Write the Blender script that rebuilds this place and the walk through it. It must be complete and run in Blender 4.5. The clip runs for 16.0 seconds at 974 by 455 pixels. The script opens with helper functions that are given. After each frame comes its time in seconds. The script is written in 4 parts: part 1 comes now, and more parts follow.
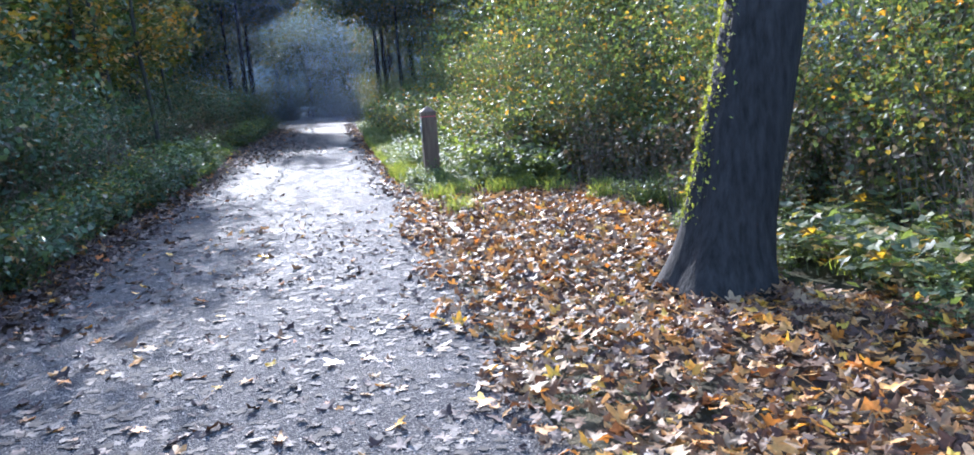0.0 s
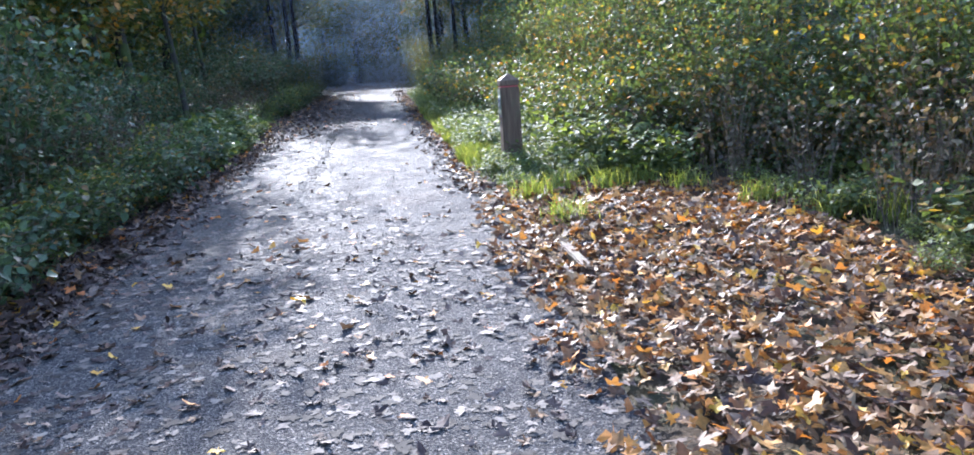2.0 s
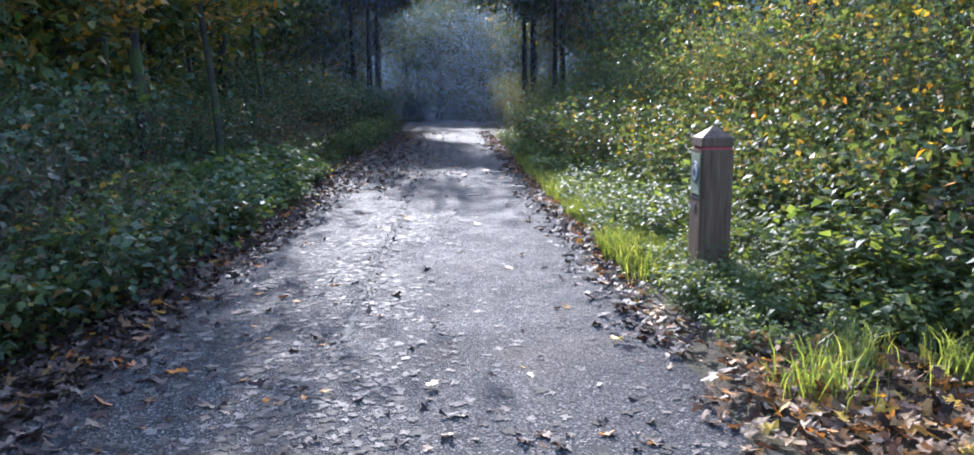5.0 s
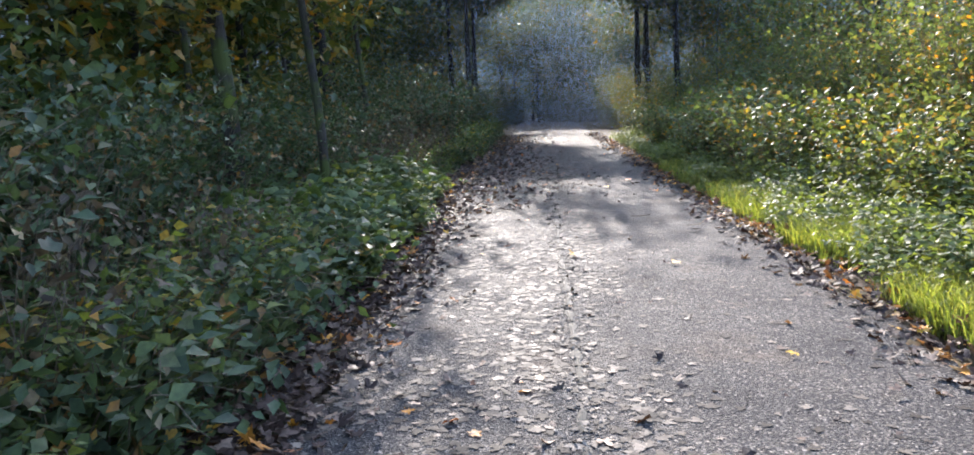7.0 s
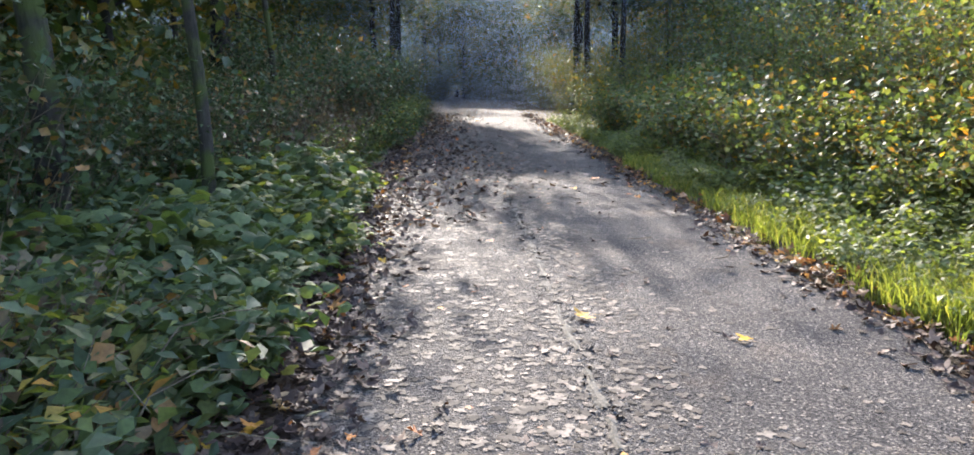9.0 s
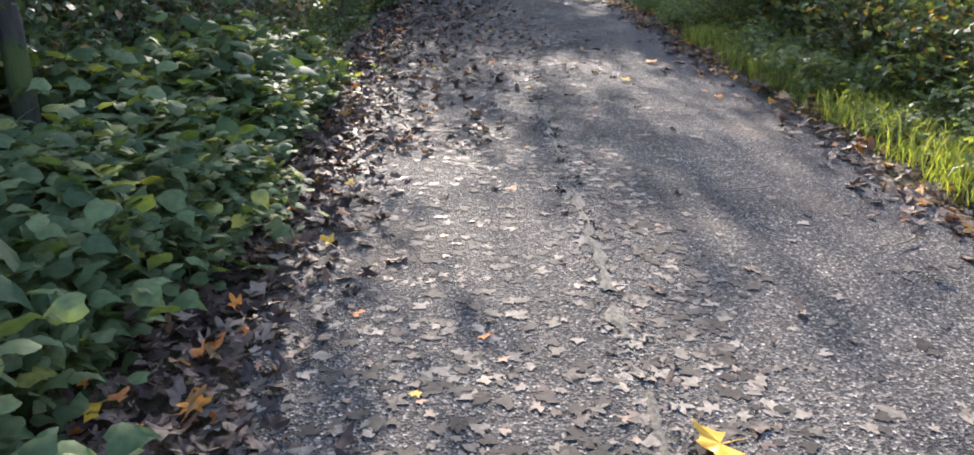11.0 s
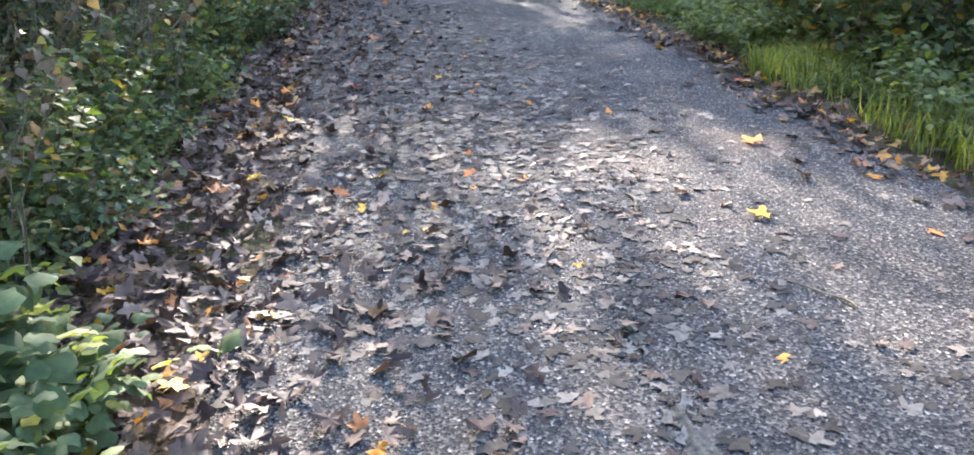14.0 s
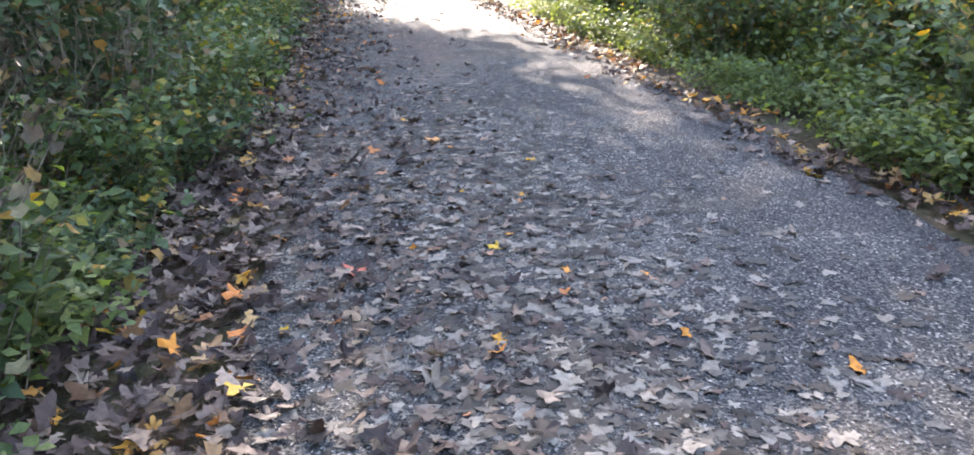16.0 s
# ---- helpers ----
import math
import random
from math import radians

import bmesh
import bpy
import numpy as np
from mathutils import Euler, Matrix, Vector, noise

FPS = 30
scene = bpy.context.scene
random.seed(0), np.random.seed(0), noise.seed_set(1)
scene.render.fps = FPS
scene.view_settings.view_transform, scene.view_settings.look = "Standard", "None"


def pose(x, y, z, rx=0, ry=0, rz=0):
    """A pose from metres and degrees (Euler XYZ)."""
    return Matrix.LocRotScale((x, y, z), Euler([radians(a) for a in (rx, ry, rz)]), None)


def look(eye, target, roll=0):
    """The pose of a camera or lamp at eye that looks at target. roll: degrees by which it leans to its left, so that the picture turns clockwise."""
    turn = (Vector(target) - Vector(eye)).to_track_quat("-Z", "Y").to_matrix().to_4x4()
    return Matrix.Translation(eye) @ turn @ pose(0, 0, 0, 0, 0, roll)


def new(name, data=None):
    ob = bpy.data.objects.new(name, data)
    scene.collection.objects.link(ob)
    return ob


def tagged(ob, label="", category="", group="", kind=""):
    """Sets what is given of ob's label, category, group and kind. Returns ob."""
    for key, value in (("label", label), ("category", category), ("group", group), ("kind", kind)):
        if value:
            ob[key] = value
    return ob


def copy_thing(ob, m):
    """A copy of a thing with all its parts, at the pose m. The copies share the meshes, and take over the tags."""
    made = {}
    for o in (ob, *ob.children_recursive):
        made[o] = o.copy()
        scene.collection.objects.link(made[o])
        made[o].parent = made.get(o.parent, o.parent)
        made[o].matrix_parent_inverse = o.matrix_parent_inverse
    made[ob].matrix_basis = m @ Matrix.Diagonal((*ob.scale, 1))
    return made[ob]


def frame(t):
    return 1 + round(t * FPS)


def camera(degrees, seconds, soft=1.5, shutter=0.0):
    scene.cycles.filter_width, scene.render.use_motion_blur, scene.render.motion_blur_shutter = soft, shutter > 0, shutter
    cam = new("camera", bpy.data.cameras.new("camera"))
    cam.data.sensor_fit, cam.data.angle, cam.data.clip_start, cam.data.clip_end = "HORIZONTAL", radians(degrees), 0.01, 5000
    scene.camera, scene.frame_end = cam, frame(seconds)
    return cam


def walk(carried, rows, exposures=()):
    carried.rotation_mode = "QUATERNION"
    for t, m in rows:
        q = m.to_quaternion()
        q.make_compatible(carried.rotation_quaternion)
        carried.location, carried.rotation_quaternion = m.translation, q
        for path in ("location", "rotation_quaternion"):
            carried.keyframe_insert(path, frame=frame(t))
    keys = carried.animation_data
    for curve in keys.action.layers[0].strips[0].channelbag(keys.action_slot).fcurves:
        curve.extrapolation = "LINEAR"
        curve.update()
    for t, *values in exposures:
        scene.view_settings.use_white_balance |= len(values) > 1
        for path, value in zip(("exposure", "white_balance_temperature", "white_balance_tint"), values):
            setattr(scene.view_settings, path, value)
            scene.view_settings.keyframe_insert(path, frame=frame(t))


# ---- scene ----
cam = camera(65, 16.0, soft=1.7)
PATH = [
    (0.0, look((0.370, 0.030, 1.555), (0.923, 2.927, 1.003), -3.96)),
    (0.5, look((0.395, 0.650, 1.551), (0.903, 3.550, 0.975), -3.56)),
    (1.0, look((0.336, 1.329, 1.522), (0.778, 4.229, 0.891), -3.48)),
    (1.5, look((0.295, 1.987, 1.526), (0.663, 4.889, 0.861), -3.74)),
    (2.0, look((0.230, 2.671, 1.553), (0.603, 5.572, 0.883), -3.93)),
    (2.5, look((0.182, 3.297, 1.549), (0.560, 6.206, 0.923), -3.95)),
    (3.0, look((0.119, 3.963, 1.581), (0.472, 6.882, 0.981), -3.72)),
    (3.2, look((0.063, 4.208, 1.569), (0.411, 7.129, 0.980), -3.53)),
    (5.3, look((-0.122, 7.310, 1.462), (-0.042, 10.270, 0.979), -0.38)),
    (5.5, look((-0.190, 7.583, 1.435), (-0.142, 10.546, 0.964), -0.61)),
    (6.0, look((-0.377, 8.171, 1.430), (-0.429, 11.133, 0.957), -1.29)),
    (6.5, look((-0.653, 8.753, 1.434), (-0.801, 11.709, 0.944), -1.96)),
    (7.0, look((-0.929, 9.275, 1.439), (-1.142, 12.227, 0.950), -2.28)),
    (7.5, look((-1.159, 9.811, 1.462), (-1.396, 12.759, 0.960), -2.75)),
    (8.0, look((-1.387, 10.364, 1.481), (-1.509, 13.319, 0.978), -2.29)),
    (8.2, look((-1.403, 10.624, 1.458), (-1.443, 13.583, 0.966), -1.95)),
    (10.3, look((-1.332, 13.380, 1.496), (-1.142, 16.215, 0.532), 1.55)),
    (10.5, look((-1.311, 13.649, 1.450), (-1.169, 16.466, 0.429), 1.52)),
    (11.0, look((-1.342, 14.272, 1.422), (-1.261, 17.047, 0.285), 1.24)),
    (11.5, look((-1.341, 14.907, 1.441), (-1.320, 17.653, 0.232), 1.18)),
    (12.0, look((-1.447, 15.576, 1.426), (-1.440, 18.305, 0.180), 1.10)),
    (12.5, look((-1.531, 16.203, 1.440), (-1.479, 18.922, 0.172), 0.65)),
    (13.0, look((-1.575, 16.913, 1.458), (-1.420, 19.644, 0.228), -0.48)),
    (13.5, look((-1.568, 17.591, 1.474), (-1.273, 20.320, 0.264), -1.26)),
    (14.0, look((-1.533, 18.291, 1.436), (-1.164, 21.000, 0.201), -1.87)),
    (14.5, look((-1.588, 19.017, 1.449), (-1.232, 21.731, 0.223), -2.02)),
    (15.0, look((-1.603, 19.723, 1.439), (-1.239, 22.448, 0.239), -1.63)),
    (15.5, look((-1.654, 20.374, 1.461), (-1.240, 23.111, 0.304), -1.39)),
    (16.0, look((-1.664, 21.026, 1.457), (-1.184, 23.775, 0.357), -1.47)),
]
# the camera's own brightness and white balance along the way
walk(cam, PATH, [(0.0, 3.22, 5300, 16), (3.2, 3.15, 5400, 16), (5.5, 3.0, 5450, 17), (7.5, 3.4, 6400, 15), (11.0, 3.48, 6500, 15), (12.8, 3.55, 6300, 16), (13.5, 4.05, 6450, 16), (14.3, 4.62, 6450, 15), (16.0, 4.72, 6700, 17)])

world = bpy.data.worlds.new("sky")
scene.world = world
world.use_nodes = True
wn = world.node_tree.nodes
sky = wn.new("ShaderNodeTexSky")
sky.sky_type, sky.sun_disc = "NISHITA", False
SUN_EL, SUN_AZ = radians(24), radians(-4)
sky.sun_elevation, sky.sun_rotation = SUN_EL, SUN_AZ
wn["Background"].inputs["Strength"].default_value = 0.15
world.node_tree.links.new(sky.outputs[0], wn["Background"].inputs["Color"])

sun = new("sun", bpy.data.lights.new("sun", "SUN"))
sun.data.energy, sun.data.angle, sun.data.color = 2.2, radians(0.53), (1.0, 0.93, 0.82)
SUN_WAY = Vector((math.sin(SUN_AZ) * math.cos(SUN_EL), math.cos(SUN_AZ) * math.cos(SUN_EL), math.sin(SUN_EL)))
sun.matrix_world = look(SUN_WAY * 60, (0, 0, 0))

rng = np.random.default_rng(7)

# ---- materials ----


def material(name):
    m = bpy.data.materials.new(name)
    m.use_nodes = True
    nt = m.node_tree
    return m, nt, nt.nodes["Principled BSDF"], nt.nodes["Material Output"]


def link(nt, a, b):
    nt.links.new(a, b)


def ramp(nt, stops, source, interp="LINEAR"):
    r = nt.nodes.new("ShaderNodeValToRGB")
    r.color_ramp.interpolation = interp
    el = r.color_ramp.elements
    while len(el) < len(stops):
        el.new(0.5)
    for e, (p, c) in zip(el, stops):
        e.position = p
        e.color = (*c, 1) if len(c) == 3 else c
    link(nt, source, r.inputs[0])
    return r.outputs[0]


def grain(nt, scale, detail=4, rough=0.6, stretch=(1, 1, 1)):
    tc = nt.nodes.new("ShaderNodeNewGeometry")
    mp = nt.nodes.new("ShaderNodeMapping")
    mp.inputs["Scale"].default_value = stretch
    link(nt, tc.outputs["Position"], mp.inputs["Vector"])
    n = nt.nodes.new("ShaderNodeTexNoise")
    n.inputs["Scale"].default_value, n.inputs["Detail"].default_value, n.inputs["Roughness"].default_value = scale, detail, rough
    link(nt, mp.outputs[0], n.inputs["Vector"])
    return n.outputs["Fac"]


def bump(nt, bsdf, height, strength, distance):
    b = nt.nodes.new("ShaderNodeBump")
    b.inputs["Strength"].default_value, b.inputs["Distance"].default_value = strength, distance
    link(nt, height, b.inputs["Height"])
    link(nt, b.outputs[0], bsdf.inputs["Normal"])
    return b


def mix(nt, fac, a, b, kind="MIX"):
    m = nt.nodes.new("ShaderNodeMix")
    m.data_type, m.blend_type = "RGBA", kind
    for sock, v in ((m.inputs[0], fac), (m.inputs[6], a), (m.inputs[7], b)):
        if isinstance(v, (int, float)):
            sock.default_value = v
        elif isinstance(v, tuple):
            sock.default_value = (*v, 1)
        else:
            link(nt, v, sock)
    return m.outputs[2]


def leaf_material(name, stops, trans=0.35, rough=0.5, trans_tint=(1.6, 1.6, 0.55), spots=0.35, shine=0.25):
    """Thin leaf: colour by leaf, blotches, light passing through."""
    m, nt, b, out = material(name)
    g = nt.nodes.new("ShaderNodeNewGeometry")
    col = ramp(nt, stops, g.outputs["Random Per Island"])
    blot = ramp(nt, [(0.35, (1 - spots,) * 3), (0.65, (1, 1, 1))], grain(nt, 45, 3))
    col = mix(nt, 1.0, col, blot, "MULTIPLY")
    link(nt, col, b.inputs["Base Color"])
    b.inputs["Roughness"].default_value, b.inputs["Specular IOR Level"].default_value = rough, shine
    t = nt.nodes.new("ShaderNodeBsdfTranslucent")
    link(nt, mix(nt, 1.0, col, trans_tint, "MULTIPLY"), t.inputs["Color"])
    s = nt.nodes.new("ShaderNodeMixShader")
    s.inputs[0].default_value = trans
    link(nt, b.outputs[0], s.inputs[1])
    link(nt, t.outputs[0], s.inputs[2])
    link(nt, s.outputs[0], out.inputs["Surface"])
    return m


def bark_material(name, a, c, moss=0.0):
    m, nt, b, out = material(name)
    f = grain(nt, 22, 6, 0.65, (1, 1, 0.22))
    col = ramp(nt, [(0.3, a), (0.7, c)], f)
    if moss:
        patch = ramp(nt, [(0.5 - moss * 0.25, (0, 0, 0)), (0.62, (1, 1, 1))], grain(nt, 3.5, 4))
        col = mix(nt, patch, col, (0.05, 0.06, 0.018))
    link(nt, col, b.inputs["Base Color"])
    b.inputs["Roughness"].default_value, b.inputs["Specular IOR Level"].default_value = 0.85, 0.1
    bump(nt, b, f, 0.8, 0.02)
    return m


def asphalt_material():
    m, nt, b, out = material("wet_asphalt")
    tc = nt.nodes.new("ShaderNodeNewGeometry")
    v = nt.nodes.new("ShaderNodeTexVoronoi")
    v.inputs["Scale"].default_value = 100
    link(nt, tc.outputs["Position"], v.inputs["Vector"])
    # mixed stone colours, contrast widened so the palest imitate wet glints
    stone_glint = ramp(nt, [(0.0, (0.016, 0.016, 0.018)), (0.5, (0.052, 0.050, 0.049)), (0.82, (0.125, 0.114, 0.105)), (1.0, (0.33, 0.30, 0.265))], v.outputs["Color"])
    big = grain(nt, 1.3, 5)
    tone = ramp(nt, [(0.35, (0.65, 0.64, 0.64)), (0.65, (1.15, 1.1, 1.03))], big)
    col = mix(nt, 1.0, stone_glint, tone, "MULTIPLY")
    mud = ramp(nt, [(0.56, (0, 0, 0)), (0.72, (0.6, 0.6, 0.6))], grain(nt, 0.7, 6))
    col = mix(nt, mud, col, (0.10, 0.075, 0.055))
    link(nt, col, b.inputs["Base Color"])
    wet = ramp(nt, [(0.35, (0.58,) * 3), (0.65, (0.85,) * 3)], grain(nt, 2.6, 6, 0.7))
    link(nt, wet, b.inputs["Roughness"])
    b.inputs["Specular IOR Level"].default_value = 0.025
    h = nt.nodes.new("ShaderNodeMath")
    h.operation = "ADD"
    link(nt, v.outputs["Distance"], h.inputs[0])
    link(nt, grain(nt, 140, 4), h.inputs[1])
    bump(nt, b, h.outputs[0], 1.0, 0.008)
    return m


def soil_material():
    m, nt, b, out = material("woodland_soil")
    col = ramp(nt, [(0.3, (0.018, 0.013, 0.009)), (0.5, (0.05, 0.036, 0.022)), (0.72, (0.09, 0.062, 0.036))], grain(nt, 9, 8, 0.7))
    green = ramp(nt, [(0.48, (0, 0, 0)), (0.66, (0.7, 0.7, 0.7))], grain(nt, 0.9, 5))
    col = mix(nt, green, col, (0.03, 0.042, 0.014))
    link(nt, col, b.inputs["Base Color"])
    b.inputs["Roughness"].default_value, b.inputs["Specular IOR Level"].default_value = 0.9, 0.1
    bump(nt, b, grain(nt, 30, 6), 0.8, 0.03)
    return m


def wood_material():
    m, nt, b, out = material("weathered_post_wood")
    f = grain(nt, 30, 6, 0.6, (1, 1, 0.06))
    col = ramp(nt, [(0.3, (0.05, 0.028, 0.015)), (0.55, (0.10, 0.06, 0.034)), (0.75, (0.165, 0.105, 0.062))], f)
    col = mix(nt, ramp(nt, [(0.5, (0, 0, 0)), (0.75, (0.5, 0.5, 0.5))], grain(nt, 4, 4)), col, (0.09, 0.10, 0.05))
    link(nt, col, b.inputs["Base Color"])
    b.inputs["Roughness"].default_value, b.inputs["Specular IOR Level"].default_value = 0.75, 0.2
    bump(nt, b, f, 0.5, 0.006)
    return m


def plain_material(name, a, c, scale=40, rough=0.7):
    m, nt, b, out = material(name)
    link(nt, ramp(nt, [(0.35, a), (0.65, c)], grain(nt, scale, 5)), b.inputs["Base Color"])
    b.inputs["Roughness"].default_value = rough
    bump(nt, b, grain(nt, scale * 3, 4), 0.4, 0.004)
    return m


def painted_haze_material():
    """Woods far off, their morning haze and light from behind put into colour and emission."""
    m, nt, b, out = material("painted_distant_haze")
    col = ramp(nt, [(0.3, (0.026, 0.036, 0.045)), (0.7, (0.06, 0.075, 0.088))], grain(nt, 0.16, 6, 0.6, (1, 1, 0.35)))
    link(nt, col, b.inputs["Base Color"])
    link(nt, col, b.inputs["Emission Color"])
    b.inputs["Emission Strength"].default_value = HAZE_GLOW
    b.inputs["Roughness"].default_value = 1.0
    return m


# emission strength of the far woods, standing in for lit haze
HAZE_GLOW = 0.26
ASPHALT = asphalt_material()
SOIL = soil_material()
WOOD = wood_material()
BARK = bark_material("dark_bark", (0.008, 0.007, 0.006), (0.032, 0.028, 0.024))
PALE_BARK = bark_material("grey_bark", (0.016, 0.014, 0.012), (0.055, 0.047, 0.038), 0.12)
TWIG = bark_material("twig", (0.06, 0.045, 0.03), (0.2, 0.16, 0.11))
GREEN_STEM = plain_material("green_stem", (0.05, 0.07, 0.02), (0.10, 0.11, 0.035))
MOSS = plain_material("moss", (0.014, 0.013, 0.009), (0.085, 0.072, 0.052), 45, 0.95)
GRIT = plain_material("grit", (0.045, 0.04, 0.034), (0.13, 0.112, 0.09), 70, 0.85)
MOSS_BRIGHT = leaf_material("hanging_moss", [(0, (0.12, 0.14, 0.025)), (1, (0.24, 0.24, 0.05))], 0.4, 0.8)
CONCRETE = plain_material("concrete", (0.18, 0.16, 0.14), (0.30, 0.27, 0.23), 25)
RED_PAINT = plain_material("red_paint", (0.24, 0.03, 0.03), (0.34, 0.05, 0.045), 30)
PLAQUE_GREEN = plain_material("plaque_green", (0.10, 0.13, 0.07), (0.19, 0.21, 0.12), 50)
PLAQUE_WHITE = plain_material("plaque_white", (0.22, 0.22, 0.19), (0.38, 0.38, 0.34), 60, 0.55)
PLAQUE_DARK = plain_material("plaque_dark", (0.02, 0.02, 0.03), (0.05, 0.05, 0.06), 60, 0.5)
PAINTED_HAZE = painted_haze_material()

LEAF_HEDGE = leaf_material("hedge_leaf", [(0, (0.028, 0.044, 0.021)), (0.5, (0.053, 0.08, 0.035)), (0.84, (0.09, 0.115, 0.05)), (0.92, (0.15, 0.105, 0.055)), (1, (0.27, 0.13, 0.035))], 0.33, 0.55, (1.25, 1.3, 0.6))
LEAF_SUNNY = leaf_material("sunny_leaf", [(0, (0.035, 0.052, 0.022)), (0.3, (0.075, 0.10, 0.04)), (0.6, (0.11, 0.135, 0.05)), (0.8, (0.16, 0.16, 0.05)), (0.9, (0.14, 0.09, 0.045)), (0.96, (0.36, 0.24, 0.03)), (1, (0.42, 0.17, 0.02))], 0.42, 0.6, (1.45, 1.45, 0.6))
LEAF_GROUND = leaf_material("ground_leaf", [(0, (0.06, 0.085, 0.03)), (0.6, (0.115, 0.145, 0.05)), (1, (0.19, 0.20, 0.07))], 0.5, 0.6)
LEAF_BROAD = leaf_material("broad_leaf", [(0, (0.042, 0.068, 0.03)), (0.6, (0.075, 0.105, 0.045)), (0.92, (0.12, 0.15, 0.065)), (1, (0.30, 0.26, 0.05))], 0.4, 0.72, spots=0.3, shine=0.18)
LEAF_EDGE = leaf_material("hedge_edge_leaf", [(0, (0.04, 0.062, 0.024)), (0.6, (0.075, 0.105, 0.036)), (0.88, (0.13, 0.15, 0.045)), (0.95, (0.24, 0.19, 0.04)), (1, (0.34, 0.17, 0.03))], 0.45, 0.6)
LEAF_CANOPY = leaf_material("canopy_leaf", [(0, (0.03, 0.05, 0.014)), (0.6, (0.07, 0.09, 0.024)), (0.85, (0.16, 0.13, 0.03)), (1, (0.26, 0.14, 0.02))], 0.35)
LEAF_MAPLE = leaf_material("turning_maple_leaf", [(0, (0.06, 0.075, 0.025)), (0.5, (0.12, 0.11, 0.03)), (0.75, (0.26, 0.15, 0.03)), (1, (0.36, 0.14, 0.02))], 0.42, 0.55)
DRY_LEAF = leaf_material("withered_leaf", [(0, (0.04, 0.03, 0.02)), (0.6, (0.10, 0.075, 0.045)), (1, (0.17, 0.14, 0.07))], 0.3, 0.7, (1.2, 1.0, 0.7))
FERN = leaf_material("fern_frond", [(0, (0.05, 0.08, 0.025)), (0.7, (0.10, 0.14, 0.04)), (1, (0.18, 0.17, 0.05))], 0.45, 0.6)
GRASS = leaf_material("grass_blade", [(0, (0.085, 0.11, 0.03)), (0.6, (0.16, 0.19, 0.05)), (1, (0.28, 0.27, 0.09))], 0.5, 0.5)
LITTER = leaf_material("fallen_leaf", [(0, (0.03, 0.017, 0.012)), (0.22, (0.085, 0.042, 0.022)), (0.48, (0.18, 0.095, 0.04)), (0.70, (0.27, 0.175, 0.09)), (0.82, (0.36, 0.19, 0.05)), (0.92, (0.44, 0.17, 0.03)), (1, (0.52, 0.33, 0.035))], 0.28, 0.6, (1.35, 1.1, 0.75), shine=0.2)
LITTER_DARK = leaf_material("damp_fallen_leaf", [(0, (0.02, 0.013, 0.012)), (0.4, (0.055, 0.033, 0.026)), (0.75, (0.12, 0.08, 0.06)), (0.95, (0.21, 0.15, 0.11)), (0.98, (0.4, 0.12, 0.02)), (1, (0.45, 0.28, 0.03))], 0.12, 0.65, (1.0, 0.8, 0.4), shine=0.15)
LITTER_PALE = leaf_material("pressed_leaf", [(0, (0.03, 0.025, 0.021)), (0.5, (0.068, 0.057, 0.047)), (1, (0.215, 0.18, 0.145))], 0.05, 0.72, (1.0, 0.8, 0.4), shine=0.05)
LEAF_YELLOW = leaf_material("yellow_leaf", [(0, (0.52, 0.29, 0.02)), (1, (0.60, 0.38, 0.03))], 0.3, 0.42, (1, 0.8, 0.3), 0.15)
LEAF_ORANGE = leaf_material("orange_leaf", [(0, (0.48, 0.15, 0.02)), (1, (0.55, 0.22, 0.03))], 0.3, 0.42, (1, 0.7, 0.3), 0.2)
LEAF_GOLD = leaf_material("golden_leaf", [(0, (0.54, 0.27, 0.02)), (1, (0.56, 0.29, 0.025))], 0.3, 0.5, (1, 0.8, 0.3), 0.2)
LEAF_RED = leaf_material("red_leaf", [(0, (0.30, 0.045, 0.02)), (1, (0.38, 0.07, 0.03))], 0.25, 0.42, (1, 0.5, 0.3), 0.2)

# ---- mesh helpers ----


def mesh_from(name, verts, tris, mats):
    verts, tris = np.asarray(verts, np.float32).reshape(-1, 3), np.asarray(tris, np.int32).reshape(-1, 3)
    me = bpy.data.meshes.new(name)
    me.vertices.add(len(verts))
    me.vertices.foreach_set("co", verts.ravel())
    me.loops.add(tris.size)
    me.loops.foreach_set("vertex_index", tris.ravel())
    me.polygons.add(len(tris))
    me.polygons.foreach_set("loop_start", np.arange(0, tris.size, 3, dtype=np.int32))
    me.update(calc_edges=True)
    me.materials.append(mats)
    return me


def part(name, bm, mat, parent=None, label="", smooth=False):
    """Links a bmesh, or a ready mesh, as one object under its thing."""
    if isinstance(bm, bmesh.types.BMesh):
        me = bpy.data.meshes.new(name)
        bm.to_mesh(me)
        bm.free()
        me.materials.append(mat)
    else:
        me = bm
    if smooth:
        me.polygons.foreach_set("use_smooth", np.ones(len(me.polygons), bool))
    ob = new(name, me)
    ob.parent = parent
    return tagged(ob, label, kind="stuff" if name in ("branchwork", "foliage", "crown") else "")


def thing(name, place, label, category, group="", turn=0.0):
    e = new(name)
    e.empty_display_size = 0.1
    e.matrix_basis = pose(*place, 0, 0, turn)
    return tagged(e, label, category, group)


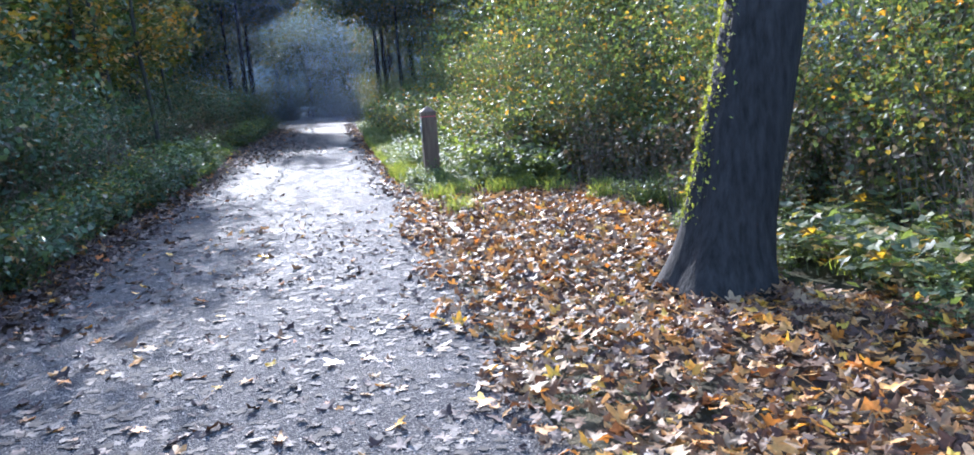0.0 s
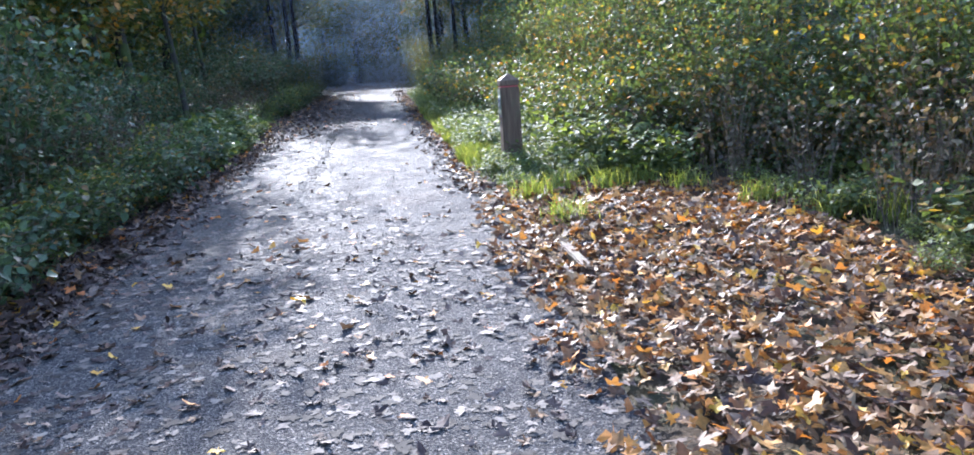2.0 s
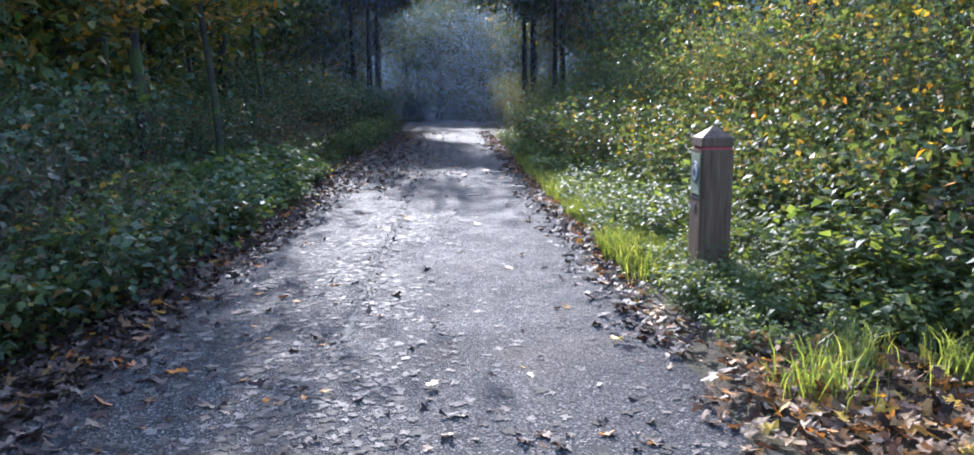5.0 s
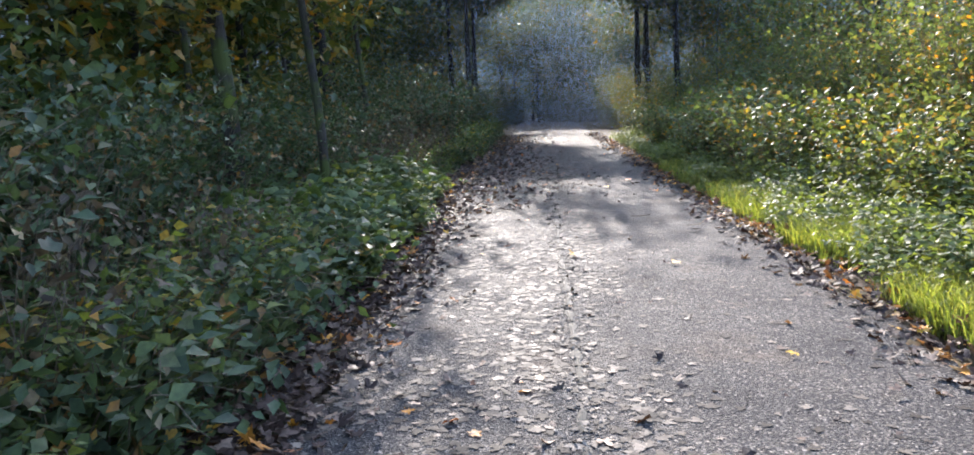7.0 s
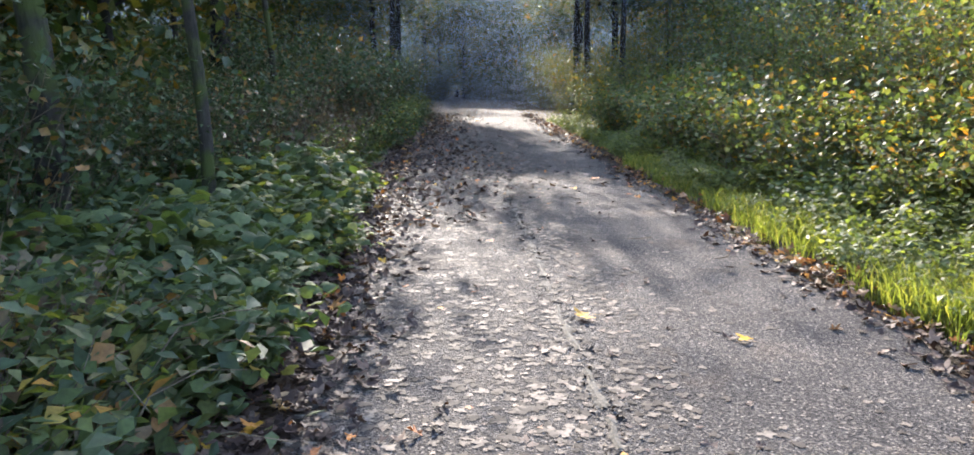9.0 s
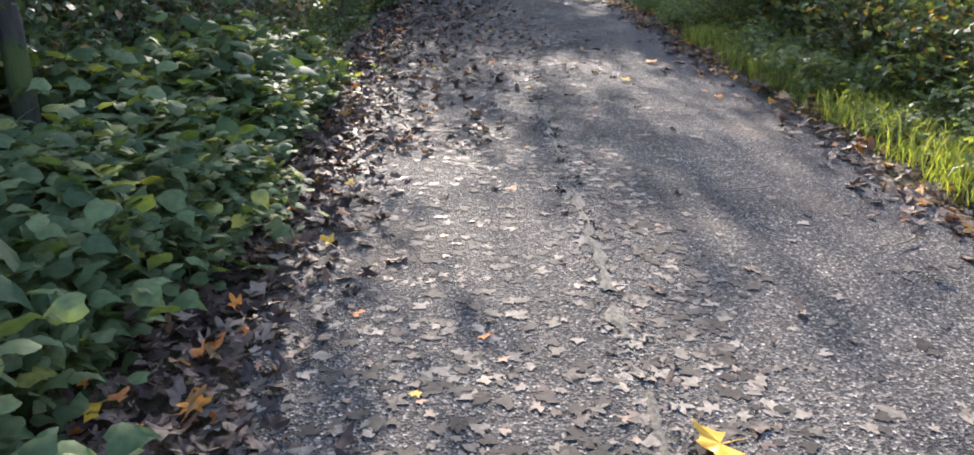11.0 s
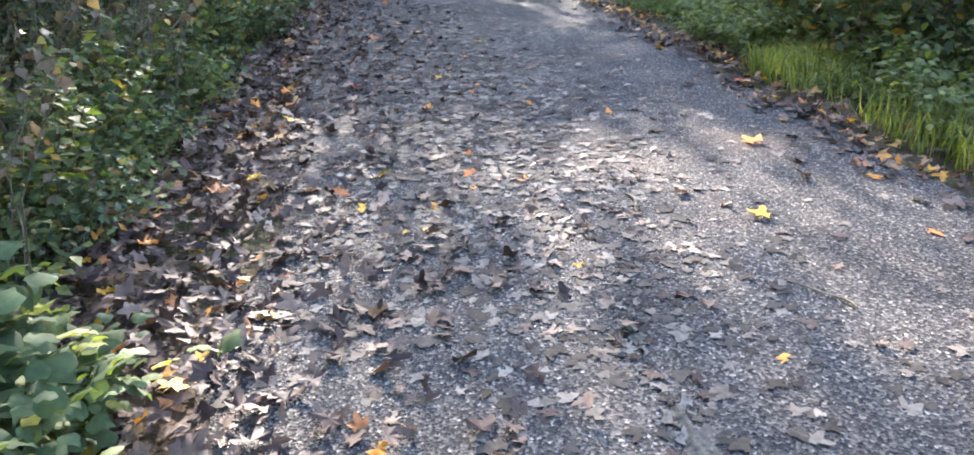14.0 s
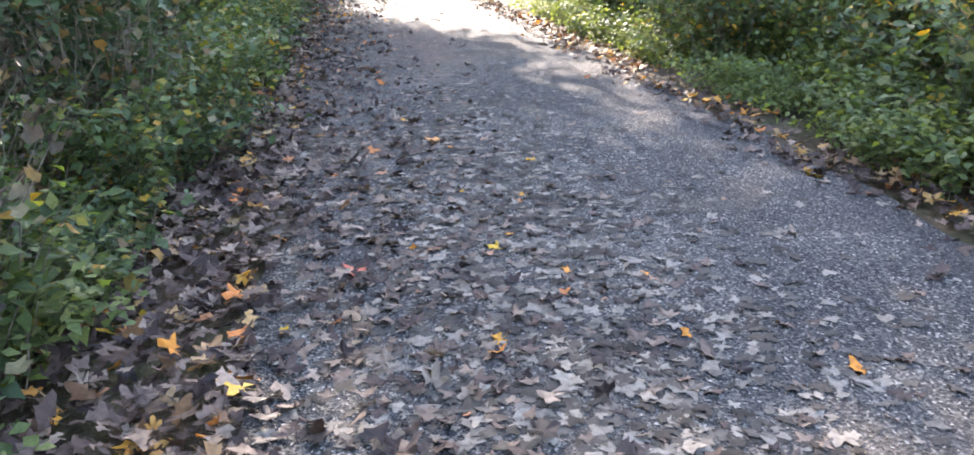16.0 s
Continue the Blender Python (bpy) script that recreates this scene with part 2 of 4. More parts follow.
def box(x0, y0, z0, x1, y1, z1, bevel=0.0):
    bm = bmesh.new()
    bmesh.ops.create_cube(bm, size=1, matrix=Matrix.LocRotScale(((x0 + x1) / 2, (y0 + y1) / 2, (z0 + z1) / 2), None, (x1 - x0, y1 - y0, z1 - z0)))
    if bevel:
        bmesh.ops.bevel(bm, geom=bm.edges, offset=bevel, segments=2, affect="EDGES")
    return bm


def turns(n, tilt, facing=None):
    """n turning matrices: any heading, tilted at random up to tilt radians from flat."""
    yaw = rng.uniform(0, 2 * np.pi, n) if facing is None else facing
    px, py = rng.normal(0, tilt, n), rng.normal(0, tilt, n)
    z, o = np.zeros(n), np.ones(n)
    rz = np.stack([np.cos(yaw), -np.sin(yaw), z, np.sin(yaw), np.cos(yaw), z, z, z, o], -1).reshape(n, 3, 3)
    rx = np.stack([o, z, z, z, np.cos(px), -np.sin(px), z, np.sin(px), np.cos(px)], -1).reshape(n, 3, 3)
    ry = np.stack([np.cos(py), z, np.sin(py), z, o, z, -np.sin(py), z, np.cos(py)], -1).reshape(n, 3, 3)
    return rz @ rx @ ry


def ovate(bend=0.12, wide=0.32):
    v = [(0, 0, 0), (-wide, 0.42, 0.09), (wide, 0.42, 0.09), (0, 0.5, 0.02), (0, 1, -bend)]
    return np.array(v), np.array([(0, 3, 1), (0, 2, 3), (1, 3, 4), (3, 2, 4)])


def broad(bend=0.2):
    """A heart-shaped leaf with a toothed rim and a folded midrib."""
    rim = [(0.0, 0.0), (0.22, -0.04), (0.40, 0.16), (0.43, 0.38), (0.33, 0.58), (0.24, 0.70), (0.10, 0.88)]
    v = [(0, 0.05, 0), (0, 0.4, 0.03), (0, 0.75, -bend * 0.4), (0, 1.05, -bend)]
    for s in (-1, 1):
        v += [(s * x, y, 0.05 * math.sin(y * 11 + s) - 0.26 * abs(x) - bend * max(0, y - 0.4) ** 1.3) for x, y in rim[1:]]
    t = []
    for k, s in ((4, 0), (10, 1)):
        fan = [(0, k, k + 1), (0, k + 1, 1), (1, k + 1, k + 2), (1, k + 2, k + 3), (1, k + 3, 2), (2, k + 3, k + 4), (2, k + 4, k + 5), (2, k + 5, 3)]
        t += [f if s else f[::-1] for f in fan]
    return np.array(v, float), np.array(t)


def maple(curl, seed):
    """A five-lobed leaf with a stalk; curl lifts or rolls the lobes."""
    r = np.random.default_rng(seed)
    lobes = [(-132, 0.40), (-104, 0.33), (-66, 0.60), (-38, 0.38), (0, 0.72), (38, 0.38), (66, 0.60), (104, 0.33), (132, 0.40)]
    v = [(0, 0, 0)]
    out = []
    for a, d in lobes:
        a, d = radians(a + r.normal(0, 8)), d * r.uniform(0.62, 1.12)
        out.append((a, d))
    pts = []
    for a, d in out:
        if abs(a) < 0.4 or 0.8 < abs(a) < 1.5:
            pts += [(a - 0.2, d * 0.8), (a, d), (a + 0.2, d * 0.8)]
        else:
            pts.append((a, d))
    for a, d in pts:
        v.append((d * math.sin(a), d * math.cos(a), curl * d * d * r.uniform(0.3, 1.4) * r.choice([1, 1, 1, -0.5])))
    n = len(pts)
    v += [(-0.014, -0.05, 0.0), (0.014, -0.05, 0.0), (0.03, -0.62, 0.06)]
    t = [(0, k + 1, k) for k in range(1, n)] + [(0, n + 1, n + 2), (n + 1, n + 3, n + 2)]
    return np.array(v), np.array(t)


def leaves(places, size, templates, tilt, facing=None):
    """Vertices and triangles of many leaves, one at each place."""
    places = np.asarray(places, float).reshape(-1, 3)
    n = len(places)
    size = np.broadcast_to(size, n)
    rot = turns(n, tilt, facing)
    pick = rng.integers(0, len(templates), n)
    vs, ts, base = [], [], 0
    for k, (tv, tt) in enumerate(templates):
        idx = np.nonzero(pick == k)[0]
        if not len(idx):
            continue
        v = np.einsum("nij,kj->nki", rot[idx], tv) * size[idx, None, None] + places[idx, None, :]
        vs.append(v.reshape(-1, 3))
        ts.append((tt[None] + (np.arange(len(idx)) * len(tv))[:, None, None] + base).reshape(-1, 3))
        base += len(idx) * len(tv)
    return np.concatenate(vs), np.concatenate(ts)


def tubes(paths, sides=4):
    """Tapered tubes along lists of (point, radius)."""
    vs, ts, base = [], [], 0
    for path in paths:
        p = np.array([q[:3] for q in path], float)
        r = np.array([q[3] for q in path])
        d = np.gradient(p, axis=0)
        d /= np.linalg.norm(d, axis=1, keepdims=True) + 1e-9
        ref = np.where(np.abs(d[:, 2:3]) > 0.9, [[1.0, 0, 0]], [[0, 0, 1.0]])
        u = np.cross(d, ref)
        u /= np.linalg.norm(u, axis=1, keepdims=True) + 1e-9
        w = np.cross(d, u)
        a = np.arange(sides) * 2 * np.pi / sides
        ring = p[:, None] + r[:, None, None] * (np.cos(a)[None, :, None] * u[:, None] + np.sin(a)[None, :, None] * w[:, None])
        vs.append(ring.reshape(-1, 3))
        for i in range(len(p) - 1):
            for j in range(sides):
                q0, q1 = base + i * sides + j, base + i * sides + (j + 1) % sides
                ts += [(q0, q1, q1 + sides), (q0, q1 + sides, q0 + sides)]
        base += len(p) * sides
    return np.concatenate(vs), np.array(ts)


OVATE = [ovate(0.1), ovate(0.25, 0.36), ovate(-0.05, 0.28)]
KITE = [(np.array([(0, 0, 0), (-w, 0.45, 0.1), (w, 0.45, 0.1), (0, 1, -d)]), np.array([(0, 3, 1), (0, 2, 3)])) for w, d in ((0.3, 0.1), (0.36, 0.2), (0.27, -0.05))]
MAPLE = [maple(c, s) for s, c in enumerate((0.1, 0.35, 0.6, -0.3, 0.45, 0.15, 0.7, -0.2, 0.3))]
LOBED = [(np.array([(0, 0, 0), (-0.36, 0.0, 0.05), (-0.5, 0.5, 0.08), (-0.16, 0.55, 0.03), (0, 1, -0.1), (0.16, 0.55, 0.03), (0.5, 0.5, 0.08), (0.36, 0.0, 0.05)]), np.array([(0, 2, 1), (0, 3, 2), (0, 4, 3), (0, 5, 4), (0, 6, 5), (0, 7, 6)]))]
MAPLE_FLAT = [maple(c, s + 20) for s, c in enumerate((0.01, 0.03, 0.01, 0.035, 0.02, 0.045))]
BROAD = [broad(0.3), broad(0.55), broad(0.15), broad(0.42)]

# ---- ground, road, distance ----
ROAD_L, ROAD_R = -2.1, 1.2


def wobble(y, seed, amp=0.09):
    return amp * noise.noise(Vector((seed, y * 0.9, 0))) * 2 + amp * 0.5 * noise.noise(Vector((seed + 9, y * 4, 0)))


def ground_z(x, y):
    k = min(1, max(ROAD_L - x, x - ROAD_R, 0) / 0.8)
    return -0.02 + k * (0.05 * noise.noise(Vector((x * 0.9, y * 0.9, 2))) + 0.02 * noise.noise(Vector((x * 3, y * 3, 5))))


def ground_mesh():
    """One sheet to the horizon, uneven near the road."""
    near = np.arange(-12, 12.01, 0.4)
    xs = np.concatenate([[-400, -200, -100, -60, -40, -25, -18], near, [18, 25, 40, 60, 100, 200, 400]])
    ys = np.concatenate([[-400, -200, -100, -50, -25], np.arange(-14, 50.1, 0.4), [60, 75, 100, 200, 400]])
    v = []
    for y in ys:
        for x in xs:
            v.append((x, y, ground_z(x, y)))
    w = len(xs)
    t = []
    for j in range(len(ys) - 1):
        for i in range(w - 1):
            a = j * w + i
            t += [(a, a + 1, a + w + 1), (a, a + w + 1, a + w)]
    return mesh_from("ground", v, t, SOIL)


tagged(part("ground", ground_mesh(), SOIL, smooth=True), "dark brown woodland soil with moss", "ground", kind="structure")


def road_mesh():
    bm = bmesh.new()
    rows = []
    across = 14
    for y in np.arange(-12, 62.01, 0.25):
        l, r = ROAD_L + wobble(y, 3), ROAD_R + wobble(y, 17)
        row = [bm.verts.new((l - 0.05, y, -0.08))]
        for i in range(across + 1):
            u = i / across
            x = l + (r - l) * u
            z = 0.012 + 0.02 * math.sin(math.pi * u) + 0.006 * noise.noise(Vector((x * 1.6, y * 1.1, 8)))
            row.append(bm.verts.new((x, y, z)))
        row.append(bm.verts.new((r + 0.05, y, -0.08)))
        rows.append(row)
    for a, b in zip(rows, rows[1:]):
        for i in range(len(a) - 1):
            bm.faces.new((a[i], a[i + 1], b[i + 1], b[i]))
    return bm


def road_z(x):
    u = (x - ROAD_L) / (ROAD_R - ROAD_L)
    return np.where((u > 0) & (u < 1), 0.016 + 0.02 * np.sin(np.pi * np.clip(u, 0, 1)), 0.0)


def road_dip(x, y):
    return 0.006 * noise.noise(Vector((x * 1.6, y * 1.1, 8))) - 0.004 if ROAD_L < x < ROAD_R else 0.0


tagged(part("road", road_mesh(), ASPHALT, smooth=True), "narrow wet grey asphalt lane", "road", kind="structure")


def seam_x(y):
    return SEAM_X + 0.05 * noise.noise(Vector((1, y * 0.7, 3))) + 0.022 * noise.noise(Vector((6, y * 5.5, 2)))


def crumb_mesh(n):
    """Loose grit and crumbs of asphalt beside the crack."""
    speck = [(np.array([(0, 0.6, 0), (-0.5, -0.35, 0), (0.5, -0.3, 0), (0.05, 0, 0.35)]), np.array([(0, 1, 3), (1, 2, 3), (2, 0, 3)]))]
    y = rng.uniform(11, 21, n)
    x = np.array([seam_x(q) for q in y]) + rng.normal(0, 0.05, n)
    return mesh_from("grit", *leaves(np.column_stack([x, y, road_z(x) + 0.002]), rng.gamma(3, 0.0034, n), speck, 0.15), GRIT)


def seam_mesh():
    """Ragged mossy crack that runs along the lane."""
    bm = bmesh.new()
    prev = None
    for y in np.arange(11.0, 20.5, 0.025):
        x = seam_x(y)
        w = 0.006 + 0.035 * max(0, noise.noise(Vector((4, y * 7.3, 1))) + 0.1) * (1.3 + noise.noise(Vector((2, y * 31, 5))))
        z = float(road_z(x)) + 0.004
        cur = [bm.verts.new((x - w - 0.01, y, z - 0.004)), bm.verts.new((x - w * 0.4, y, z + 0.004)), bm.verts.new((x + w * 0.4, y, z + 0.002)), bm.verts.new((x + w + 0.01, y, z - 0.004))]
        if prev and noise.noise(Vector((7, y * 2.7, 2))) > -0.08:
            for i in range(3):
                bm.faces.new((prev[i], prev[i + 1], cur[i + 1], cur[i]))
        prev = cur
    return bm


SEAM_X = -0.76
tagged(part("moss_seam", seam_mesh(), MOSS), "dark mossy crack along the asphalt", "moss", kind="stuff")
tagged(part("grit", crumb_mesh(1700), GRIT), "loose grey grit along the cracked asphalt", "grit", kind="stuff")


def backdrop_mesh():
    """A ragged ring of far woods, haze painted on, that closes the place."""
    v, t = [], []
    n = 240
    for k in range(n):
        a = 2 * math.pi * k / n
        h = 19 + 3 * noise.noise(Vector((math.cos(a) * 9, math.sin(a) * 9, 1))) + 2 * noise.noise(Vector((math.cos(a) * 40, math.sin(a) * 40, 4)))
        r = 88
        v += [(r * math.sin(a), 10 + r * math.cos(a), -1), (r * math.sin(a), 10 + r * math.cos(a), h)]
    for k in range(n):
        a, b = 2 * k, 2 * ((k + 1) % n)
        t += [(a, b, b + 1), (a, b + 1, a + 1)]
    return mesh_from("backdrop", v, t, PAINTED_HAZE)


tagged(part("backdrop", backdrop_mesh(), PAINTED_HAZE), "distant woods with blue haze painted on and a faint glow", "woods", kind="structure")

# ---- plants ----


def canes(count, height, spread, bend, thick, reach=0.15):
    """Arching stems from a base: lists of (x, y, z, radius)."""
    out = []
    for _ in range(count):
        a, b = rng.uniform(0, 2 * np.pi), rng.uniform(0, reach)
        x, y = b * math.cos(a), b * math.sin(a)
        h, s = height * rng.uniform(0.6, 1.05), spread * rng.uniform(0.15, 1.0)
        a2 = a + rng.normal(0, 0.5)
        path = []
        for k in range(7):
            u = k / 6
            path.append((x + s * u ** 1.4 * math.cos(a2) + rng.normal(0, 0.02), y + s * u ** 1.4 * math.sin(a2) + rng.normal(0, 0.02), h * (u - bend * u ** 3), thick * (1 - 0.8 * u)))
        out.append(path)
    return out


def along(paths, per, low, scatter):
    """Places for leaves round the stems, from the part low of their length upward."""
    out = []
    for path in paths:
        p = np.array(path)[:, :3]
        u = rng.uniform(low, 1, per) * (len(p) - 1)
        i = np.minimum(u.astype(int), len(p) - 2)
        f = (u - i)[:, None]
        out.append(p[i] * (1 - f) + p[i + 1] * f + rng.normal(0, 1, (per, 3)) * scatter)
    out = np.concatenate(out)
    out[:, 2] = np.maximum(out[:, 2], 0.03)
    return out


def make_bush(name, label, category, group, height, spread, count, per, size, mat, stem_mat, templates, low=0.2, scatter=(0.12, 0.12, 0.1), bend=0.25, tilt=0.6, thick=0.008, reach=0.15):
    e = thing(name, (0, 0, 0), label, category, group)
    st = canes(count, height, spread, bend, thick, reach)
    part("branchwork", mesh_from("branchwork", *tubes(st, 3), stem_mat), stem_mat, e)
    pl = along(st, per, low, scatter)
    part("foliage", mesh_from("foliage", *leaves(pl, rng.uniform(0.6, 1.15, len(pl)) * size, templates, tilt), mat), mat, e)
    return e


def drop_at(kinds, spots):
    """Copies of a few plants at (x, y, size); the first of each kind takes the first spots."""
    for k, (x, y, s) in enumerate(spots):
        kind = kinds[k % len(kinds)]
        m = pose(x, y, -0.03, 0, 0, rng.uniform(0, 360)) @ Matrix.Scale(s, 4)
        if k < len(kinds):
            kind.matrix_basis = m
        else:
            c = copy_thing(kind, Matrix())
            c.matrix_basis = m


def spots(x0, x1, y0, y1, n, s0, s1, gap=0.5):
    out = []
    for _ in range(n * 30):
        p = (rng.uniform(x0, x1), rng.uniform(y0, y1), rng.uniform(s0, s1))
        if all((p[0] - q[0]) ** 2 + (p[1] - q[1]) ** 2 > gap * gap for q in out):
            out.append(p)
        if len(out) >= n:
            break
    return out


# hedge on the shaded side
hedge = [make_bush("hedge_shrub", "tangled dark green hedge shrub with some orange leaves", "shrub", "hedge shrubs", 2.5, 1.0, 50, 88, 0.076, LEAF_HEDGE, TWIG, KITE * 3 + LOBED, 0.02, (0.16, 0.16, 0.14), 0.25, 0.6, 0.008, 0.35) for _ in range(4)]
drop_at(hedge, spots(-4.4, -3.3, 1, 13, 13, 0.8, 1.15, 0.9) + spots(-4.6, -3.7, 13, 24, 11, 0.7, 0.95, 0.9) + spots(-7.5, -4.6, 2, 45, 15, 1.0, 1.5, 1.4) + spots(-4.3, -3.2, 24, 52, 16, 0.8, 1.2, 1.2) + spots(-7, -2.8, 52, 64, 6, 1.0, 1.6, 1.3) + spots(2.4, 7, 52, 64, 6, 1.0, 1.6, 1.3) + spots(-12, -8, 10, 55, 9, 1.5, 2.2, 2.2) + spots(-3.2, 2.6, 55, 58.5, 16, 0.6, 0.9, 0.7))
bramble = [make_bush("bramble", "low bramble with dark green leaves at the road edge", "bramble", "road edge brambles", 0.95, 0.75, 24, 44, 0.075, LEAF_HEDGE, TWIG, KITE, 0.05, (0.08, 0.08, 0.07), 0.45, 0.6, 0.006, 0.3) for _ in range(3)]
drop_at(bramble, spots(-3.3, -2.65, 2, 15, 30, 0.7, 1.3, 0.38) + spots(-3.4, -3.0, 19.3, 26, 16, 0.5, 0.8, 0.35) + spots(-3.1, -2.6, 26, 45, 18, 0.6, 1.0, 0.6))

# broad-leaved plants close to the lane
broad_kind = [make_bush("broad_leaved_plant", "leafy plant with broad toothed green leaves", "plant", "broad-leaved plants", 0.95, 0.5, 16, 32, 0.115, LEAF_BROAD, GREEN_STEM, BROAD, 0.12, (0.09, 0.09, 0.05), 0.3, 0.34, 0.005, 0.25) for _ in range(4)]
drop_at(broad_kind, spots(-3.0, -2.5, 14.8, 20.3, 26, 0.65, 0.95, 0.27) + spots(-4.2, -2.95, 14.6, 20.3, 40, 0.85, 1.2, 0.3))
edge_kind = [make_bush("leafy_hedge_plant", "upright green plant with small pointed leaves", "plant", "leafy hedge plants", 1.25, 0.5, 20, 40, 0.085, LEAF_EDGE, TWIG, OVATE, 0.15, (0.07, 0.07, 0.05), 0.25, 0.4, 0.005, 0.22) for _ in range(4)]
drop_at(edge_kind, spots(-3.05, -2.6, 6.5, 14.8, 24, 0.6, 0.95, 0.4) + spots(-3.5, -3.0, 19.5, 27, 18, 0.6, 0.95, 0.4) + spots(-3.0, -2.5, 25, 36, 20, 0.7, 1.1, 0.5))

# sunny side: shrubs
sunny = [make_bush("sunlit_shrub", "yellowing green shrub with thin stems", "shrub", "sunlit shrubs", 3.1, 1.15, 42, 96, 0.08, LEAF_SUNNY, TWIG, KITE * 3 + LOBED, 0.02, (0.19, 0.19, 0.16), 0.15, 0.6, 0.008, 0.5) for _ in range(4)]
drop_at(sunny, [(5.5, 7.9, 0.75), (5.7, 9.5, 1.0), (4.4, 11.6, 0.75), (4.3, 13.8, 0.9), (4.4, 15.7, 0.9), (5.2, 12.6, 1.2), (6.2, 10.4, 1.2), (5.6, 5.6, 0.9), (6.8, 7.6, 1.3), (5.4, 14.8, 1.2), (6.4, 3.6, 1.0), (7.6, 5.4, 1.3), (8.6, 8.4, 1.6), (7.4, 12.4, 1.5), (8.2, 2.6, 1.3)]
        + spots(4.3, 5.2, 17, 30, 11, 0.8, 1.1, 1.0) + spots(4.8, 8, 14, 48, 18, 1.1, 1.7, 1.6) + spots(2.6, 3.6, 30, 52, 10, 0.7, 1.1, 1.2) + spots(9.5, 14, 2, 50, 9, 1.6, 2.3, 2.5))
bank = [make_bush("bank_shrub", "low sunlit bramble and shrub with yellowing leaves", "shrub", "bank shrubs", 1.7, 0.9, 34, 60, 0.088, LEAF_SUNNY, TWIG, OVATE + LOBED, 0.03, (0.13, 0.13, 0.11), 0.3, 0.55, 0.007, 0.4) for _ in range(4)]
drop_at(bank, spots(3.0, 3.7, 12.6, 20, 11, 0.75, 1.0, 0.6) + spots(3.7, 4.6, 11.5, 20, 12, 1.0, 1.3, 0.7) + spots(2.3, 3.4, 20, 36, 20, 0.75, 1.1, 0.75) + spots(3.4, 4.4, 20, 38, 16, 1.1, 1.4, 0.9) + spots(4.7, 5.8, 9.6, 12, 5, 0.7, 1.0, 0.6) + [(6.4, 8.9, 1.3), (6.2, 6.6, 1.2), (7.0, 10.0, 1.5), (5.9, 11.2, 1.3), (7.6, 8.0, 1.6)])
nettle = [make_bush("nettle", "bright green nettle clump in the verge", "nettle", "verge nettles", 0.5, 0.34, 18, 30, 0.062, LEAF_GROUND, GREEN_STEM, OVATE, 0.12, (0.05, 0.05, 0.03), 0.25, 0.35, 0.004, 0.22) for _ in range(4)]


def verge_spots():
    out = []
    for x, y, s in spots(1.45, 3.6, 11.2, 34, 300, 0.55, 1.5, 0.25):
        inner = 1.5 + 0.45 * max(0, noise.noise(Vector((5, y * 0.9, 1))) * 2 + 0.3)
        if x > inner and not (1.74 < x < 2.12 and 12.52 < y < 12.92):
            out.append((x, y, s * (0.65 + 0.4 * min(2, x - 1.4))))
    return out


drop_at(nettle, verge_spots() + [(1.72, 12.35, 0.8), (2.0, 12.3, 0.9), (2.3, 12.5, 1.0), (1.62, 11.95, 0.7), (2.1, 11.9, 0.8)] + spots(-3.5, -2.85, 20, 28.5, 26, 0.8, 1.2, 0.36) + [(x, y, s) for x, y, s in spots(3.3, 5.2, 3.0, 10.8, 46, 0.5, 0.9, 0.36) if x > 3.3 + 0.1 * (y - 4) and not (x < 3.9 and y < 4.8)])

seedling = [make_bush("maple_seedling", "yellow-green maple seedlings on the woodland floor", "seedling", "maple seedlings", 0.6, 0.35, 9, 14, 0.10, LEAF_SUNNY, GREEN_STEM, LOBED * 2 + [OVATE[0]], 0.2, (0.07, 0.07, 0.04), 0.2, 0.35, 0.004, 0.25) for _ in range(3)]
drop_at(seedling, [(x, y, s) for x, y, s in spots(3.35, 5.6, 2.2, 9.0, 44, 0.6, 1.2, 0.33) if x > 3.45 + 0.08 * (y - 4)] + spots(-2.9, -2.5, 4, 13, 12, 0.5, 0.9, 0.4) + spots(-3.3, -2.85, 19, 27, 16, 0.5, 0.9, 0.4))

dry = [make_bush("dry_cane_clump", "withered brown canes with few curled leaves", "dry weeds", "dry cane clumps", 1.9, 0.7, 34, 9, 0.08, DRY_LEAF, TWIG, KITE + LOBED, 0.2, (0.06, 0.06, 0.05), 0.2, 0.7, 0.006, 0.4) for _ in range(3)]
drop_at(dry, spots(-3.5, -2.85, 5, 15, 13, 0.6, 1.0, 0.6) + [(4.4, 6.6, 0.7), (4.6, 7.3, 0.8), (4.3, 8.0, 0.7), (4.8, 8.3, 0.9), (4.2, 9.4, 0.7), (3.9, 10.3, 0.8), (3.2, 11.6, 0.6), (5.2, 6.2, 0.8), (4.9, 4.6, 0.8)] + spots(-3.6, -3.1, 19.5, 28, 8, 0.6, 0.9, 0.7))


